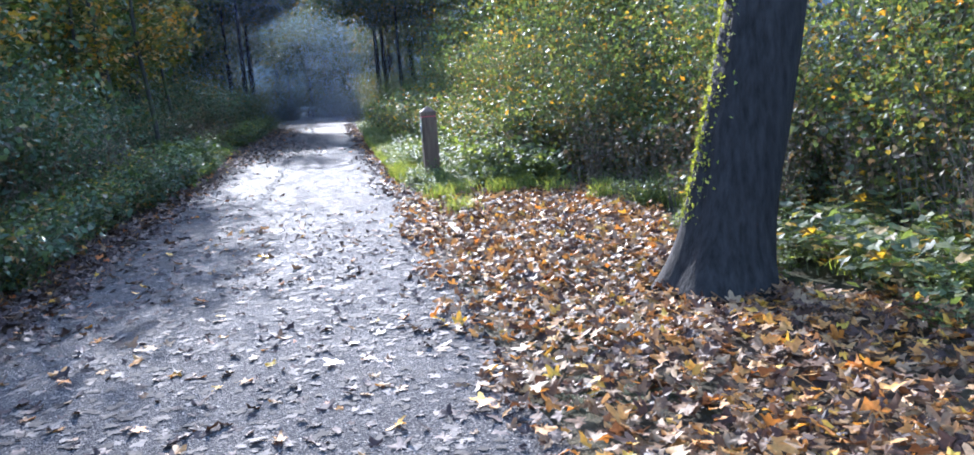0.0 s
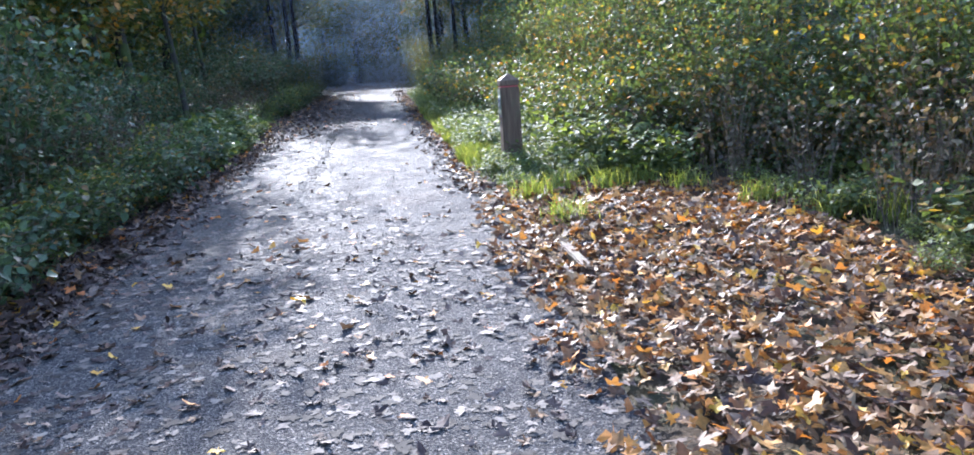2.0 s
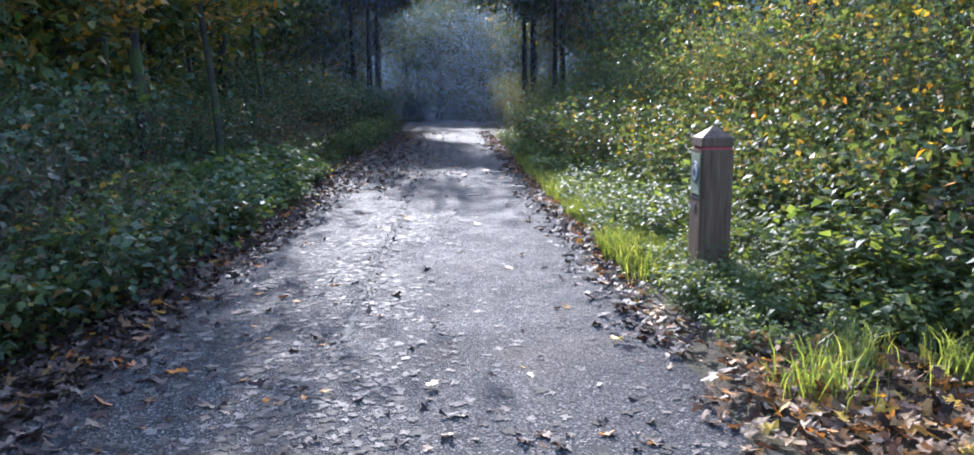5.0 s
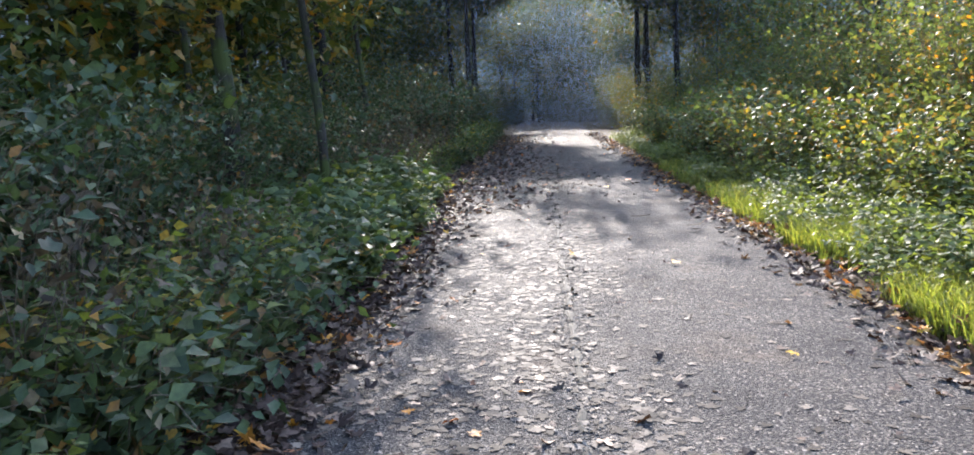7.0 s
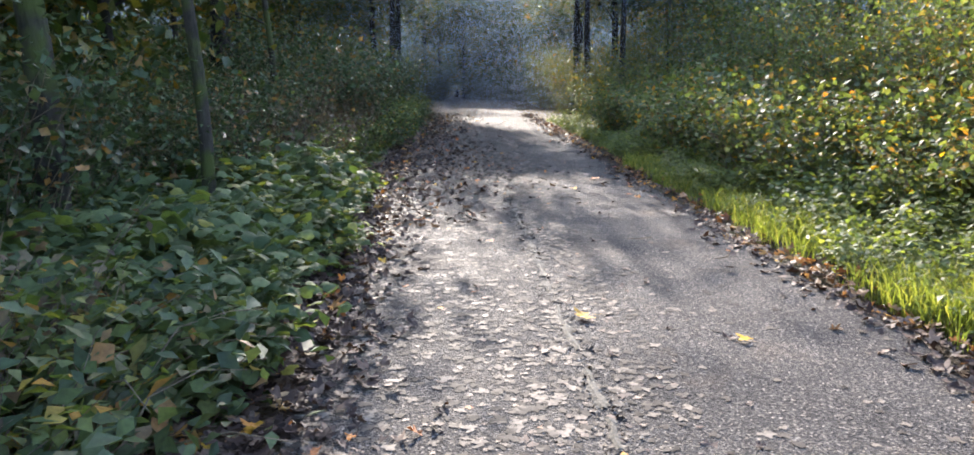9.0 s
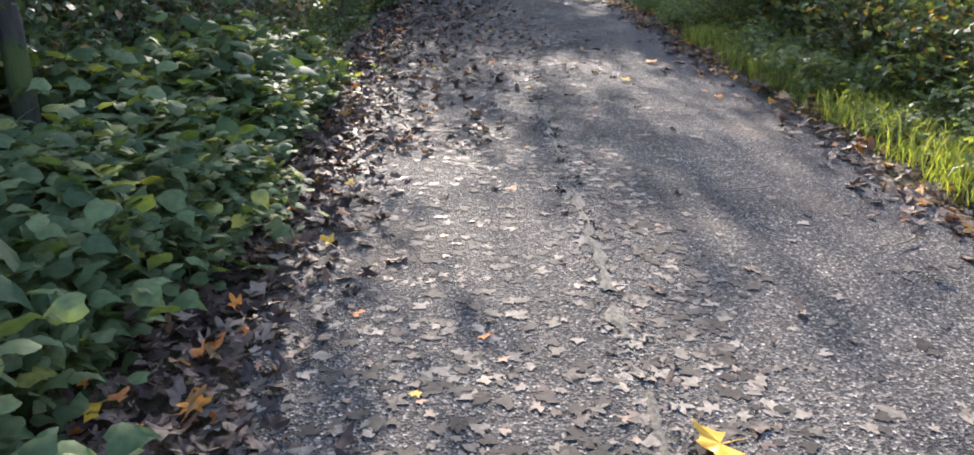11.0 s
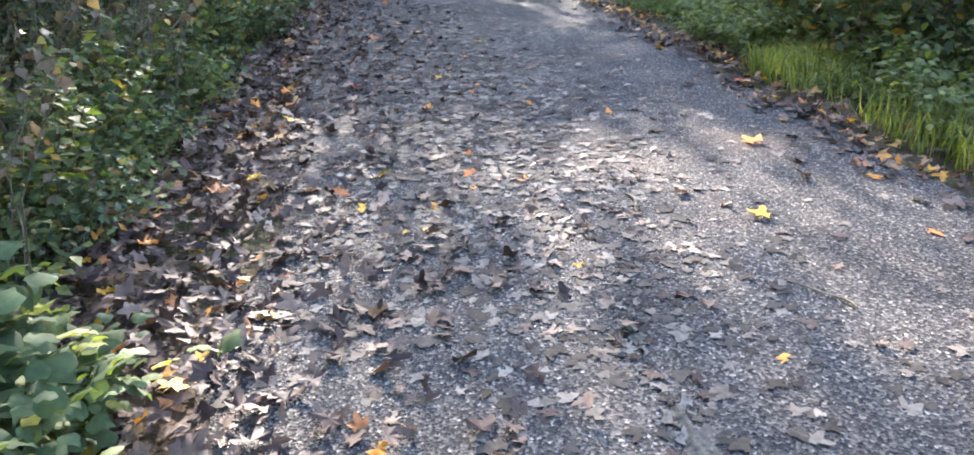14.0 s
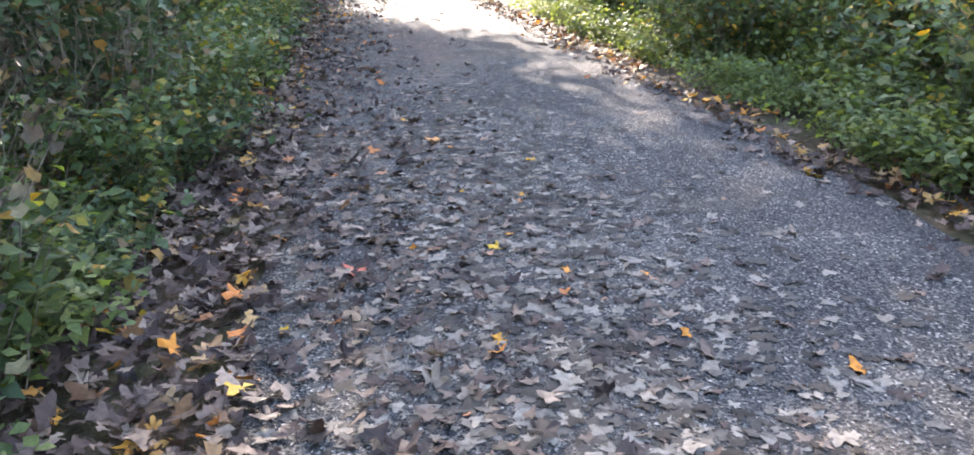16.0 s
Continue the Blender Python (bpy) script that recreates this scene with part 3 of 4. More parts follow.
def make_fern(x, y, s):
    """Arching fronds, each with two rows of narrow leaflets."""
    e = thing("fern", (x, y, -0.02), "green fern with arching fronds", "fern", "ferns", rng.uniform(0, 360))
    ribs, p, face = [], [], []
    for k in range(9):
        a = k * 0.7 + rng.normal(0, 0.2)
        ln, pts = s * rng.uniform(0.7, 1.0), []
        for u in np.linspace(0, 1, 9):
            pts.append((math.cos(a) * ln * u, math.sin(a) * ln * u, ln * (0.95 * u - 0.65 * u * u), 0.004 * (1.1 - u)))
        ribs.append(pts)
        for u in np.linspace(0.15, 0.97, 26):
            q = (math.cos(a) * ln * u, math.sin(a) * ln * u, ln * (0.95 * u - 0.65 * u * u))
            for side in (-1, 1):
                p.append((*q, 0.16 * s * math.sin(math.pi * min(1, 0.25 + 0.75 * u)) + 0.01))
                face.append(a - math.pi / 2 + side * 1.25)
    p = np.array(p)
    part("branchwork", mesh_from("branchwork", *tubes(ribs, 3), GREEN_STEM), GREEN_STEM, e)
    narrow = [(KITE[0][0] * np.array([0.4, 1, 1]), KITE[0][1])]
    part("foliage", mesh_from("foliage", *leaves(p[:, :3], p[:, 3], narrow, 0.1, np.array(face)), FERN), FERN, e)


for fx, fy, fs in ((4.4, 4.5, 0.75), (4.2, 5.6, 0.6), (4.9, 5.3, 0.8), (4.7, 3.7, 0.6)):
    make_fern(fx, fy, fs)


# grass
def grass_mesh(n, region, hmin, hmax):
    v, t = [], []
    for k in range(n):
        x, y = region()
        a, b = rng.uniform(0, 2 * np.pi), rng.uniform(0, 2 * np.pi)
        h, l = rng.uniform(hmin, hmax), rng.uniform(0.2, 0.8)
        w = 0.004
        c, s = math.cos(a), math.sin(a)
        dx, dy = math.cos(b) * h * l, math.sin(b) * h * l
        v += [(x - w * c, y - w * s, 0), (x + w * c, y + w * s, 0), (x + dx * 0.35 + w * c, y + dy * 0.35 + w * s, h * 0.6), (x + dx * 0.35 - w * c, y + dy * 0.35 - w * s, h * 0.6), (x + dx, y + dy, h * (1 - 0.35 * l))]
        i = 5 * k
        t += [(i, i + 1, i + 2), (i, i + 2, i + 3), (i + 3, i + 2, i + 4)]
    return mesh_from("verge_grass", v, t, GRASS)


def verge_region():
    while True:
        y = rng.uniform(12.8, 24)
        if rng.uniform() < 0.3 + 1.8 * noise.noise(Vector((5, y * 0.9, 1))):
            break
    return rng.uniform(1.33, 2.4) + 0.1 * noise.noise(Vector((y * 2, 0, 0))), y


def tuft_region():
    cx, cy = TUFTS[rng.integers(0, len(TUFTS))]
    return rng.normal(cx, 0.1), rng.normal(cy, 0.1)


TUFTS = [(4.0, 8.6), (4.3, 8.2), (3.7, 9.3), (3.3, 10.2), (4.4, 7.2), (1.75, 10.4), (2.1, 10.8), (2.6, 10.6), (4.5, 4.2), (4.1, 4.9), (3.9, 5.9), (1.8, 9.2), (4.6, 3.4), (3.0, 10.7)]
tagged(part("verge_grass", grass_mesh(13000, verge_region, 0.08, 0.34), GRASS), "bright green grass along the lane edge", "grass", kind="stuff")
tagged(part("grass_tufts", grass_mesh(2200, tuft_region, 0.12, 0.36), GRASS), "green grass tufts among fallen leaves", "grass", kind="stuff")


def herb_mesh(n, region, size):
    p = []
    for _ in range(n):
        x, y = region()
        p.append((x, y, abs(rng.normal(0, 0.07)) + 0.02))
    return mesh_from("ground_cover", *leaves(p, rng.uniform(0.6, 1.2, n) * size, OVATE, 0.5), LEAF_GROUND)


def herb_right():
    y = rng.uniform(10.9, 36)
    return rng.uniform(1.5 + 0.15 * noise.noise(Vector((y, 3, 0))), 4.0), y


def herb_left():
    y = rng.uniform(1, 40)
    return rng.uniform(-4.2, -2.45 if y < 18 else -2.75), y


tagged(part("ground_cover", herb_mesh(22000, herb_right, 0.065), LEAF_GROUND), "low green weeds covering the sunny verge", "weeds", kind="stuff")
tagged(part("ground_cover", herb_mesh(7000, herb_left, 0.07), LEAF_GROUND), "low green weeds under the shaded hedge", "weeds", kind="stuff")

# ---- trees ----


def limb_path(start, way, length, radius, bend=0.25, steps=6):
    p, d = Vector(start), Vector(way).normalized()
    out = []
    for k in range(steps + 1):
        u = k / steps
        out.append((*p, radius * (1 - 0.75 * u)))
        d = (d + Vector(rng.normal(0, bend * 0.35, 3))).normalized()
        p = p + d * (length / steps)
    return out


def make_tree(label, height, radius, crown_low, crown_r, n_leaf, size, bark, lean=(0, 0), group="woodland trees", rise=(0.15, 0.8)):
    """A tapered trunk, limbs, and a gappy crown of many leaves round the limbs."""
    e = thing("tree", (0, 0, 0), label, "tree", group)
    trunk = []
    for k in range(12):
        u = k / 11
        flare = 1 + 0.7 * math.exp(-u * height / 0.35)
        trunk.append((lean[0] * u * height + 0.1 * math.sin(u * 4), lean[1] * u * height, u * height - 0.05, radius * flare * (1 - 0.8 * u)))
    part("trunk", mesh_from("trunk", *tubes([trunk], 12), bark), bark, e, smooth=True)
    limbs = []
    for k in range(16):
        u = rng.uniform(crown_low / height, 0.97)
        a = k * 2.4 + rng.normal(0, 0.3)
        i = u * 11
        b = np.array(trunk[int(i)][:3])
        b[2] = u * height
        limbs.append(limb_path(b, (math.cos(a), math.sin(a), rng.uniform(*rise)), crown_r * rng.uniform(0.6, 1.1), radius * 0.3 * (1.2 - u)))
    part("branchwork", mesh_from("branchwork", *tubes(limbs, 5), bark), bark, e, smooth=True)
    pl = along(limbs, n_leaf // 16, 0.3, (0.5, 0.5, 0.35))
    part("crown", mesh_from("crown", *leaves(pl, rng.uniform(0.6, 1.2, len(pl)) * size, KITE, 0.7), LEAF_CANOPY), LEAF_CANOPY, e)
    return e


wood = [make_tree("tall woodland tree with thinning autumn leaves", 9.5, 0.17, 3.0, 2.6, 3600, 0.17, BARK, (0.03, 0.02)), make_tree("tall woodland tree with thinning autumn leaves", 8.0, 0.13, 2.4, 2.2, 3200, 0.16, BARK, (-0.04, 0.0)), make_tree("slim woodland tree with green leaves", 7.0, 0.09, 2.0, 1.8, 2800, 0.15, PALE_BARK, (0.02, -0.03))]
drop_at(wood, [(-8.6, 13, 0.9), (-6.3, 19.5, 0.8), (-6.6, 27, 0.85), (-8.4, 33, 1.05), (-9.0, 44, 1.1), (-9.6, 17, 1.1), (-10.2, 23, 1.1), (-10.6, 30, 1.2), (-8.4, 48, 1.1), (-8.0, 7, 1.0), (-9.8, 40, 1.2),
               (6.4, 17, 0.8), (7.0, 22, 0.9), (7.4, 29, 0.9), (6.6, 36, 1.0), (5.2, 43, 1.0), (8.5, 30, 1.1), (4.6, 50, 1.1), (-4.6, 53, 1.1), (9.5, 14, 0.9), (9.0, 6, 0.9), (-10.5, 13, 1.1),
               (-3.4, 63, 1.3), (3.4, 59, 1.2), (6.5, 60, 1.3), (-7, 60, 1.3), (-11, 50, 1.4), (10, 48, 1.3)])
# added trees, crowns above the view, spaced to throw shade on the lane
shade_trees = [make_tree("tall tree added to shade the lane, its crown out of view", 7.7, 0.16, 6.4, 4.1, 16000, 0.21, BARK, (0.04, 0.0), "overarching trees", (-0.03, 0.2)) for _ in range(2)]
drop_at(shade_trees, [(-4.4, 42.6, 1.0), (3.0, 39.6, 1.0), (-3.9, 46.5, 1.0), (-5.2, 24.2, 1.0), (-8.0, 36, 1.1), (3.7, 44.8, 1.0), (-5.7, 27.2, 1.0), (-3.7, 40.6, 1.0), (3.4, 39.2, 0.95), (-7.0, 19.3, 1.0), (3.7, 35.0, 0.8)])

thicket = [make_tree("dense understorey tree leafy down to the ground", 7.0, 0.08, 0.7, 2.3, 5200, 0.2, BARK, (0.02, 0.02), "understorey trees") for _ in range(2)]
drop_at(thicket, [(-0.9, 57.5, 0.8), (0.6, 58.5, 0.85), (-2.2, 56.5, 0.8), (2.0, 57.0, 0.8), (-1.3, 61, 1.0), (1.3, 63, 1.1), (0.0, 68, 1.4), (-5.0, 20.3, 0.95), (-6.2, 14.8, 0.9), (-6.6, 17.4, 1.0), (-7.2, 11.6, 1.0), (-7.2, 22, 0.9), (-6.6, 31, 1.0), (-7.6, 34, 1.1), (-6.2, 37, 1.0), (-7.4, 41, 1.2), (-6.0, 44, 1.0), (-5.6, 49, 1.2), (-8.8, 27, 1.1), (-10.6, 20, 1.1), (-11.5, 34, 1.4), (-10.5, 46, 1.4), (-4.6, 55, 1.2), (-2.6, 72, 1.5), (2.6, 72, 1.5), (5.0, 54, 1.2), (6.4, 47, 1.1), (6.8, 40, 1.1), (7.4, 33, 1.1), (8.4, 25, 1.1), (8.6, 18, 1.0), (10.5, 10, 1.1), (10.5, 4, 1.1), (-8, 54, 1.4), (8.6, 55, 1.4)])


def slim_trunk(x, y, height, radius, lean, label):
    e = thing("sapling", (x, y, -0.03), label, "tree", "slim hedge trees")
    tr = [(lean * u * height + 0.04 * math.sin(u * 7), 0.03 * math.sin(u * 5), u * height, radius * (1 - 0.5 * u)) for u in np.linspace(0, 1, 10)]
    part("trunk", mesh_from("trunk", *tubes([tr], 8), PALE_BARK), PALE_BARK, e, smooth=True)
    lim = [limb_path((lean * h, 0, h), (math.cos(a), math.sin(a), 0.5), 1.3, 0.014) for h, a in zip(rng.uniform(2.0, height, 9), rng.uniform(0, 6.28, 9))]
    part("branchwork", mesh_from("branchwork", *tubes(lim, 4), PALE_BARK), PALE_BARK, e)
    pl = along(lim, 90, 0.2, (0.16, 0.16, 0.14))
    part("crown", mesh_from("crown", *leaves(pl, rng.uniform(0.6, 1.2, len(pl)) * 0.13, MAPLE_FLAT, 0.6), LEAF_MAPLE), LEAF_MAPLE, e)


for sx, sy, sh, sr, sl in ((-3.78, 16.2, 5.0, 0.10, -0.015), (-3.35, 17.7, 4.5, 0.06, -0.03), (-4.3, 11.2, 4.4, 0.045, 0.03), (-4.6, 17.0, 5.0, 0.05, 0.05), (-4.0, 23.0, 5.0, 0.055, -0.03), (4.4, 33.0, 5.0, 0.05, 0.02)):
    slim_trunk(sx, sy, sh, sr, sl, "slim grey trunk rising from the hedge")

# mossy trunk beside the lane
TX, TY = 2.97, 4.95


def big_trunk():
    e = thing("mossy_tree", (TX, TY, 0), "thick leaning dark trunk with moss on one side", "tree")
    v, t = [], []
    sides, rings = 40, 60
    lean = (0.19, 0.03)

    def surface(u, a, grow=0.0):
        z = -0.05 + u * 6.5
        r = 0.31 - 0.018 * z + 0.13 * math.exp(-max(z, 0) / 0.28)
        r *= 1 + 0.10 * math.exp(-max(z, 0) / 0.35) * math.sin(5 * a + 0.7)
        q = Vector((math.cos(a) * 5, math.sin(a) * 5, z * 1.2))
        r += 0.02 * noise.noise(q * 0.6) + 0.010 * noise.noise(Vector((q.x * 3, q.y * 3, z * 2.2))) + grow
        return (lean[0] * z + 0.03 * math.sin(z * 1.1) + r * math.cos(a), lean[1] * z + r * math.sin(a), z)

    for i in range(rings + 1):
        for j in range(sides):
            v.append(surface((i / rings) ** 1.3, 2 * math.pi * j / sides))
    for i in range(rings):
        for j in range(sides):
            a, b = i * sides + j, i * sides + (j + 1) % sides
            t += [(a, b, b + sides), (a, b + sides, a + sides)]
    part("trunk", mesh_from("trunk", v, t, BARK), BARK, e, smooth=True)
    p = [surface((z / 6.5), a, 0.008) for z, a in zip(rng.uniform(0.55, 4.5, 7000), rng.normal(2.8, 0.32, 7000)) if rng.uniform() < 0.35 + 0.5 * noise.noise(Vector((z * 2.4, a * 3, 0)))]
    part("moss", mesh_from("moss", *leaves(p, rng.uniform(0.014, 0.045, len(p)), OVATE, 1.1), MOSS_BRIGHT), MOSS_BRIGHT, e, "yellow-green moss fringe")
    limbs = [limb_path(surface(u, a), (math.cos(a), math.sin(a), 0.6), 3.0, 0.07) for u, a in ((0.75, 1.2), (0.82, 3.4), (0.9, 5.2), (0.96, 0.2), (0.98, 2.4))]
    part("branchwork", mesh_from("branchwork", *tubes(limbs, 6), BARK), BARK, e, smooth=True)
    pl = along(limbs, 420, 0.3, (0.5, 0.5, 0.35))
    part("crown", mesh_from("crown", *leaves(pl, rng.uniform(0.1, 0.2, len(pl)), OVATE, 0.7), LEAF_CANOPY), LEAF_CANOPY, e)


big_trunk()

# ---- waymark post ----


def waymark_post():
    e = thing("waymark_post", (1.93, 12.72, 0), "square brown wooden waymark post with a pointed top", "post")
    w, h = 0.125, 1.18
    bm = box(-w, -w, -0.2, w, w, h - 0.09, 0.006)
    part("shaft", bm, WOOD, e)
    part("groove", box(-w + 0.012, -w + 0.012, h - 0.09, w - 0.012, w - 0.012, h - 0.07), RED_PAINT, e, "red painted groove")
    bm = bmesh.new()
    lo = [bm.verts.new((sx * w, sy * w, h - 0.07)) for sx, sy in ((-1, -1), (1, -1), (1, 1), (-1, 1))]
    hi = [bm.verts.new((sx * w, sy * w, h)) for sx, sy in ((-1, -1), (1, -1), (1, 1), (-1, 1))]
    tip = bm.verts.new((0, 0, h + 0.09))
    bm.faces.new(lo[::-1])
    for k in range(4):
        bm.faces.new((lo[k], lo[(k + 1) % 4], hi[(k + 1) % 4], hi[k]))
        bm.faces.new((hi[k], hi[(k + 1) % 4], tip))
    bmesh.ops.bevel(bm, geom=bm.edges, offset=0.004, segments=1, affect="EDGES")
    part("cap", bm, WOOD, e, "pyramid cap")
    plaque = part("plaque", box(-w - 0.006, -0.105, h - 0.44, -w + 0.001, 0.105, h - 0.12, 0.002), PLAQUE_GREEN, e, "worn green plaque")
    for name, r, dx, mat in (("ring", 0.085, 0.003, PLAQUE_DARK), ("disc", 0.064, 0.006, PLAQUE_WHITE), ("hub", 0.03, 0.009, PLAQUE_DARK)):
        bm = bmesh.new()
        bmesh.ops.create_cone(bm, cap_ends=True, segments=28, radius1=r, radius2=r * 0.97, depth=0.004, matrix=Matrix.Translation((-w - 0.006 - dx + 0.002, 0, h - 0.27)) @ Matrix.Rotation(radians(-90), 4, "Y"))
        part(name, bm, mat, plaque)
    part("notch", box(-w - 0.003, -0.11, h - 0.475, -w + 0.004, 0.11, h - 0.455, 0.002), PLAQUE_DARK, e, "dark notch")
    part("arrow", box(-w - 0.004, -0.03, h - 0.58, -w + 0.003, 0.03, h - 0.51, 0.004), PLAQUE_DARK, e, "small dark carved mark")


waymark_post()

tagged(part("timber_edging", box(1.50, 7.6, -0.1, 1.58, 8.3, 0.085, 0.008), WOOD), "worn timber edging half hidden by leaves", "edging", kind="structure")

# ---- fallen leaves ----


def litter(name, n, region, size, mat, templates, tilt, label, lift=0.03, ground=True):
    p = np.array([region() for _ in range(n)])
    low = np.array([max(0.0, ground_z(x, y) + 0.035) if not ROAD_L < x < ROAD_R else 0.0 for x, y in p])
    z = road_z(p[:, 0]) + low + np.abs(rng.normal(0, 1, n)) * lift + 0.003 + np.where((p[:, 0] < ROAD_L) | (p[:, 0] > ROAD_R), 0.012, 0.0)
    z = z + np.array([road_dip(x, y) for x, y in p])
    me = mesh_from(name, *leaves(np.column_stack([p, z]), rng.uniform(0.55, 1.25, n) * size, templates, tilt), mat)
    tagged(part(name, me, mat), label, "leaves", kind="stuff")


def apron():
    while True:
        x, y = rng.uniform(0.9, 4.8), rng.uniform(-3.5, 11.6)
        edge = 3.4 + 0.1 * (y - 4) + max(0, 4.9 - y) * 0.5 + 0.25 * noise.noise(Vector((y * 1.2, 0, 4)))
        left = 1.0 + 0.25 * noise.noise(Vector((y * 1.5, 7, 0))) + max(0, (y - 9.5)) * 0.25
        keep = 1.0 if x > left + 0.3 else 0.45
        far = 11.3 - 0.5 * abs(x - 1.8)
        if left < x < edge and y < far and rng.uniform() < keep and (x - TX) ** 2 + (y - TY) ** 2 > 0.13:
            return x, y


def left_band():
    y = rng.uniform(0, 40)
    wide = 0.75 if y > 19 else 0.33
    return -2.25 + abs(rng.normal(0, 1)) * wide * rng.choice([-0.75, 0.75]), y


def right_band():
    y = rng.uniform(11, 40)
    return 1.2 + 0.28 * noise.noise(Vector((2, y * 0.8, 4))) + rng.normal(0, 0.15), y


def road_any():
    return rng.uniform(-2.1, 1.25), rng.uniform(-2, 9) + rng.exponential(1.3)


def road_far():
    y = rng.uniform(8, 40)
    return np.clip(rng.normal(-0.75, 0.75), -2.1, 1.1), y


def road_mat():
    y = 30 - 10.5 * math.sqrt(rng.uniform(0, 1)) * rng.uniform(0.7, 1.0)
    return np.clip(rng.normal(-1.0, 0.55), -2.1, 0.9), y


def seam_line():
    y = rng.uniform(12, 25)
    return seam_x(y) + rng.normal(0.0, 0.06), y


litter("leaf_litter", 17500, apron, 0.1, LITTER, MAPLE, 0.38, "thick carpet of brown and orange maple leaves", 0.028)
litter("leaf_litter", 12500, left_band, 0.088, LITTER_DARK, MAPLE, 0.34, "damp dark brown leaves along the lane edge", 0.018)
def left_edge():
    y = rng.uniform(3, 36)
    return rng.uniform(-2.85, -2.1), y


def right_edge():
    y = rng.uniform(10.5, 34)
    return 1.15 + 0.25 * noise.noise(Vector((2, y * 0.8, 4))) + abs(rng.normal(0, 0.22)), y


litter("leaf_litter", 5200, left_edge, 0.10, LITTER_DARK, MAPLE, 0.35, "damp brown leaves piled under the hedge", 0.035)
litter("leaf_litter", 1000, left_edge, 0.10, LITTER, MAPLE, 0.35, "brown and tan leaves piled under the hedge", 0.04)
litter("leaf_litter", 800, right_edge, 0.09, LITTER, MAPLE, 0.35, "tan leaves gathered along the verge", 0.03)
litter("leaf_litter", 2600, right_band, 0.09, LITTER_DARK, MAPLE, 0.32, "damp brown leaves along the verge", 0.012)
litter("scattered_leaves", 420, road_any, 0.095, LITTER, MAPLE, 0.22, "scattered brown leaves on the wet lane", 0.004)
litter("scattered_leaves", 1800, road_any, 0.085, LITTER_DARK, MAPLE, 0.25, "scattered dark leaf scraps on the wet lane", 0.004)
litter("scattered_leaves", 3600, road_any, 0.075, LITTER_PALE, MAPLE_FLAT, 0.04, "flattened wet leaves on the lane", 0.001)
litter("scattered_leaves", 450, road_far, 0.07, LITTER_DARK, MAPLE, 0.2, "scattered dark leaves on the lane", 0.003)
litter("scattered_leaves", 2800, road_far, 0.07, LITTER_PALE, MAPLE_FLAT, 0.03, "flattened pale leaves on the lane", 0.001)


def road_mosaic():
    while True:
        x, y = rng.uniform(-2.1, -0.35), rng.uniform(7.5, 19.5)
        if rng.uniform() < 0.5 + 1.1 * noise.noise(Vector((x * 1.4, y * 0.9, 6))):
            return x, y


litter("scattered_leaves", 2600, road_mosaic, 0.07, LITTER_PALE, MAPLE_FLAT, 0.02, "pale trodden leaves pressed onto the lane", 0.0006)
litter("scattered_leaves", 700, road_mosaic, 0.05, LITTER_DARK, MAPLE_FLAT, 0.06, "dark wet leaf scraps on the lane", 0.001)
litter("scattered_leaves", 3400, road_mat, 0.078, LITTER_PALE, MAPLE_FLAT + MAPLE[:1], 0.08, "mat of flattened wet leaves on the lane", 0.002)
litter("scattered_leaves", 700, road_mat, 0.075, LITTER_DARK, MAPLE, 0.18, "damp brown leaves on the lane", 0.004)
litter("scattered_leaves", 420, seam_line, 0.055, LITTER_PALE, MAPLE, 0.2, "leaf scraps caught in the mossy crack", 0.002)


def single_leaf(x, y, size, mat, turn, label, tmpl=1):
    v, t = MAPLE[tmpl]
    me = mesh_from("fallen_leaf", v * size, t, mat)
    ob = part("fallen_leaf", me, mat)
    ob.matrix_basis = pose(x, y, float(road_z(np.array(x))) + 0.02, rng.uniform(-6, 6), rng.uniform(-6, 6), turn)
    tagged(ob, label, "leaf", "bright fallen leaves")


single_leaf(-0.62, 16.02, 0.17, LEAF_GOLD, 100, "large golden orange maple leaf lying on the asphalt", 1)

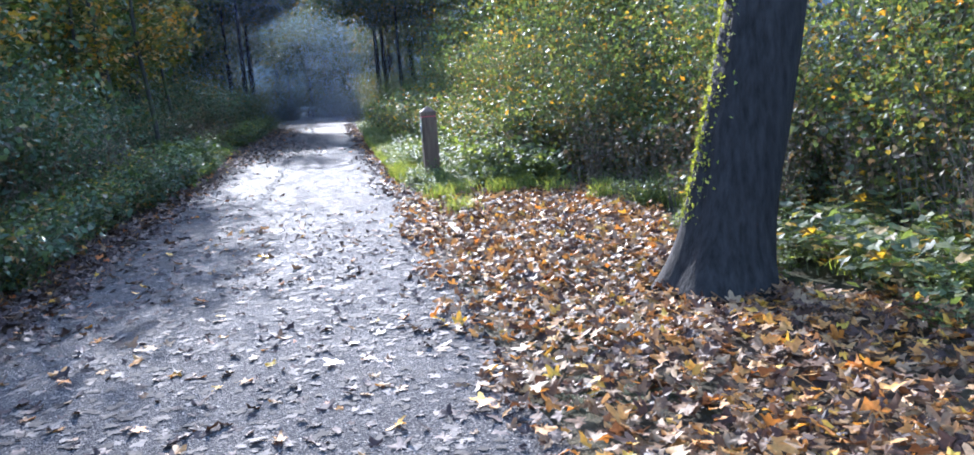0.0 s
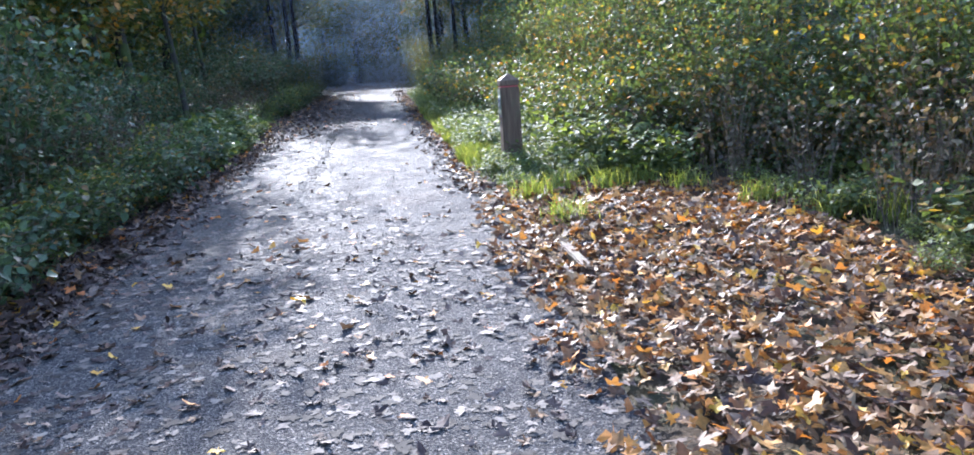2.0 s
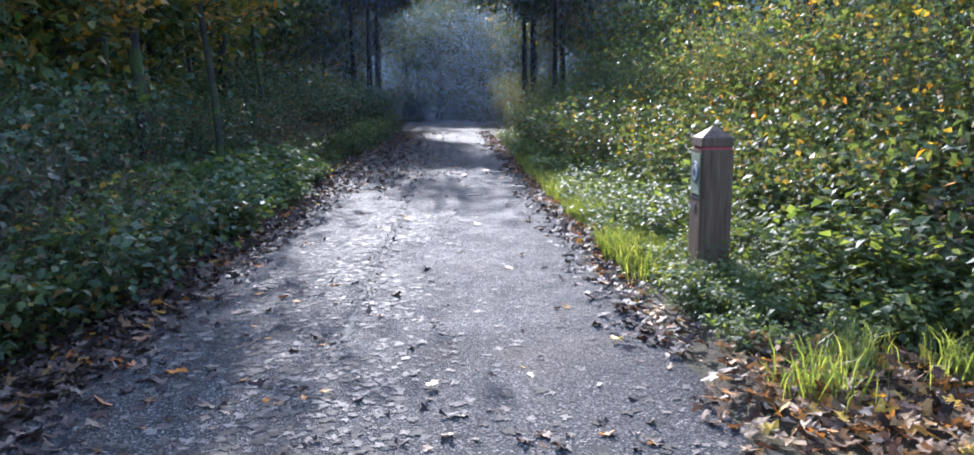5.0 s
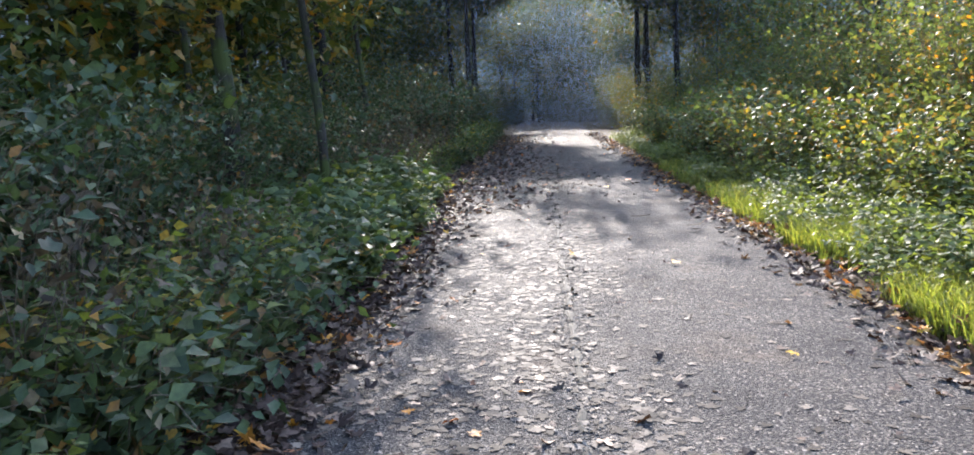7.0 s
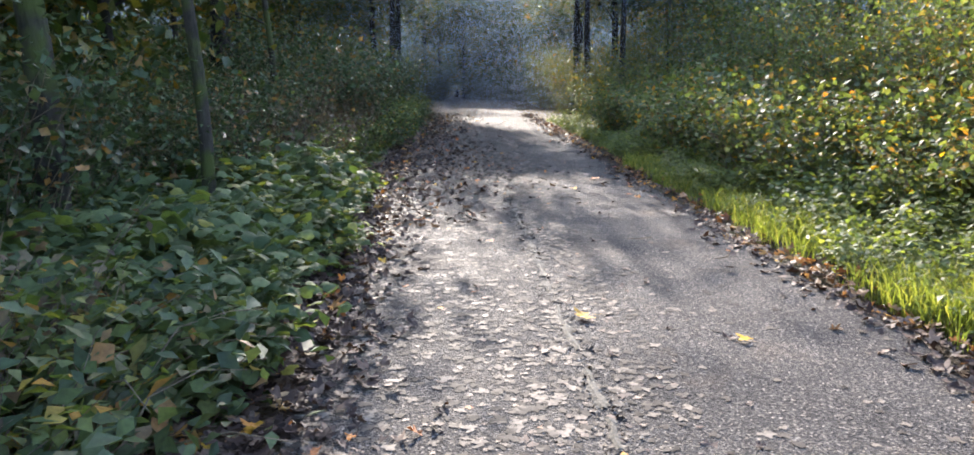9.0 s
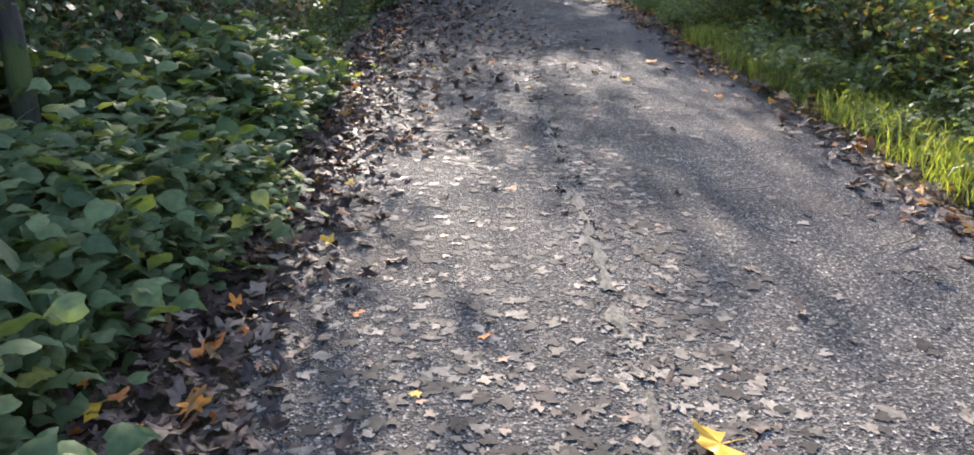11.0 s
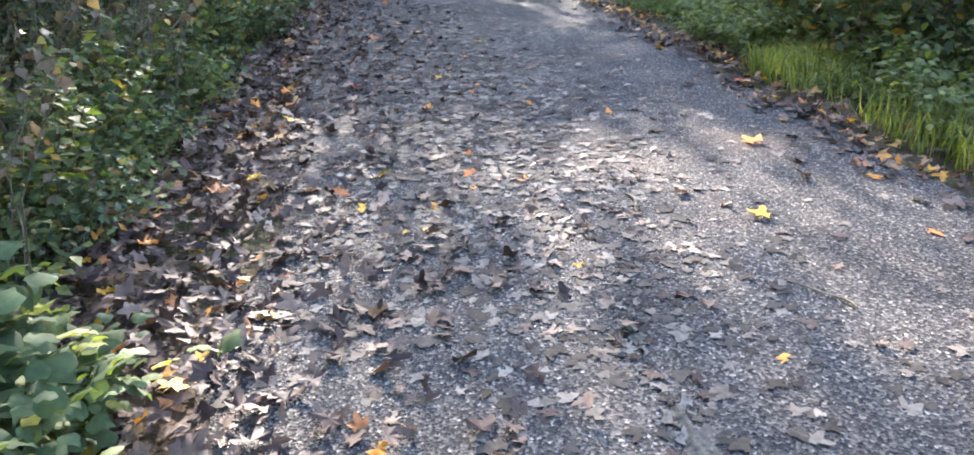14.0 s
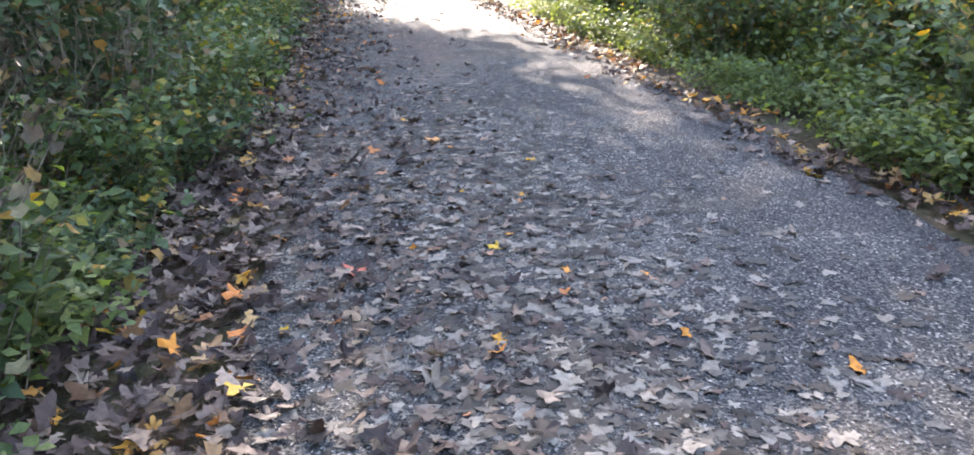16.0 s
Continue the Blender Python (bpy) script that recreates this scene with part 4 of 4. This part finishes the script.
for lx, ly, ls, lm, ln in ((0.75, 20.6, 0.1, LEAF_ORANGE, "orange"), (0.55, 22.2, 0.15, LEAF_ORANGE, "orange"), (0.1, 21.2, 0.12, LEAF_YELLOW, "yellow"), (0.2, 15.6, 0.10, LEAF_YELLOW, "yellow"), (1.1, 23.6, 0.12, LEAF_RED, "red"),
                           (-1.7, 24.2, 0.12, LEAF_RED, "red"), (-1.1, 26.3, 0.12, LEAF_ORANGE, "orange"), (-2.1, 23.4, 0.13, LEAF_ORANGE, "orange"), (-1.3, 4.6, 0.12, LEAF_ORANGE, "orange"), (0.25, 4.3, 0.12, LEAF_YELLOW, "yellow"), (0.95, 3.5, 0.11, LEAF_YELLOW, "yellow"),
                           (-0.4, 7.6, 0.12, LEAF_YELLOW, "yellow"), (-0.2, 10.6, 0.10, LEAF_YELLOW, "yellow"), (0.9, 11.3, 0.1, LEAF_YELLOW, "yellow"), (-1.6, 10.9, 0.12, LEAF_ORANGE, "orange"), (0.4, 13.3, 0.08, LEAF_YELLOW, "yellow")):
    single_leaf(lx, ly, ls, lm, rng.uniform(0, 360), "bright " + ln + " maple leaf fallen on the lane", int(rng.integers(0, 6)))
for lx, ly in ((-0.4, 21.6), (0.35, 18.3), (0.05, 20.4), (0.8, 17.6), (-0.9, 22.3)):
    ang, ln2 = rng.uniform(0, 6.28), rng.uniform(0.18, 0.32)
    tw = [(lx + math.cos(ang) * ln2 * u + 0.02 * math.sin(u * 5), ly + math.sin(ang) * ln2 * u, 0.042 + 0.003 * math.sin(u * 9), 0.005 * (1.2 - 0.6 * u)) for u in np.linspace(0, 1, 7)]
    tagged(part("fallen_twig", mesh_from("fallen_twig", *tubes([tw], 5), TWIG), TWIG), "thin brown twig lying on wet asphalt", "twig", "fallen twigs")


# ---- specks imitating haze over the far lane ----


def haze_speck_mesh(n):
    """Fine added specks that imitate a veil of haze, thicker with distance."""
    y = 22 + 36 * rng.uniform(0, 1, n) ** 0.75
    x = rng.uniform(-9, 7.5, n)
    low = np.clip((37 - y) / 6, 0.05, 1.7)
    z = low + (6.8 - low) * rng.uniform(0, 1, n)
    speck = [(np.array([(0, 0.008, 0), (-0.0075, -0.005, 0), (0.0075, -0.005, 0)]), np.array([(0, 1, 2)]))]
    return mesh_from("mist", *leaves(np.column_stack([x, y, z]), rng.uniform(0.7, 1.2, n) * np.clip(0.45 + (y - 22) / 22, 0, 1), speck, 1.2), HAZE_SPECK)


# the blue of light scattered by haze is put into the specks' colour
HAZE_SPECK = leaf_material("mist", [(0, (0.27, 0.35, 0.50)), (1, (0.33, 0.41, 0.56))], 0.5, 1.0, (1, 1, 1), 0.0, 0.0)
tagged(part("mist", haze_speck_mesh(430000), HAZE_SPECK), "tiny pale blue specks imitating thin haze over the lane", "mist", kind="stuff")
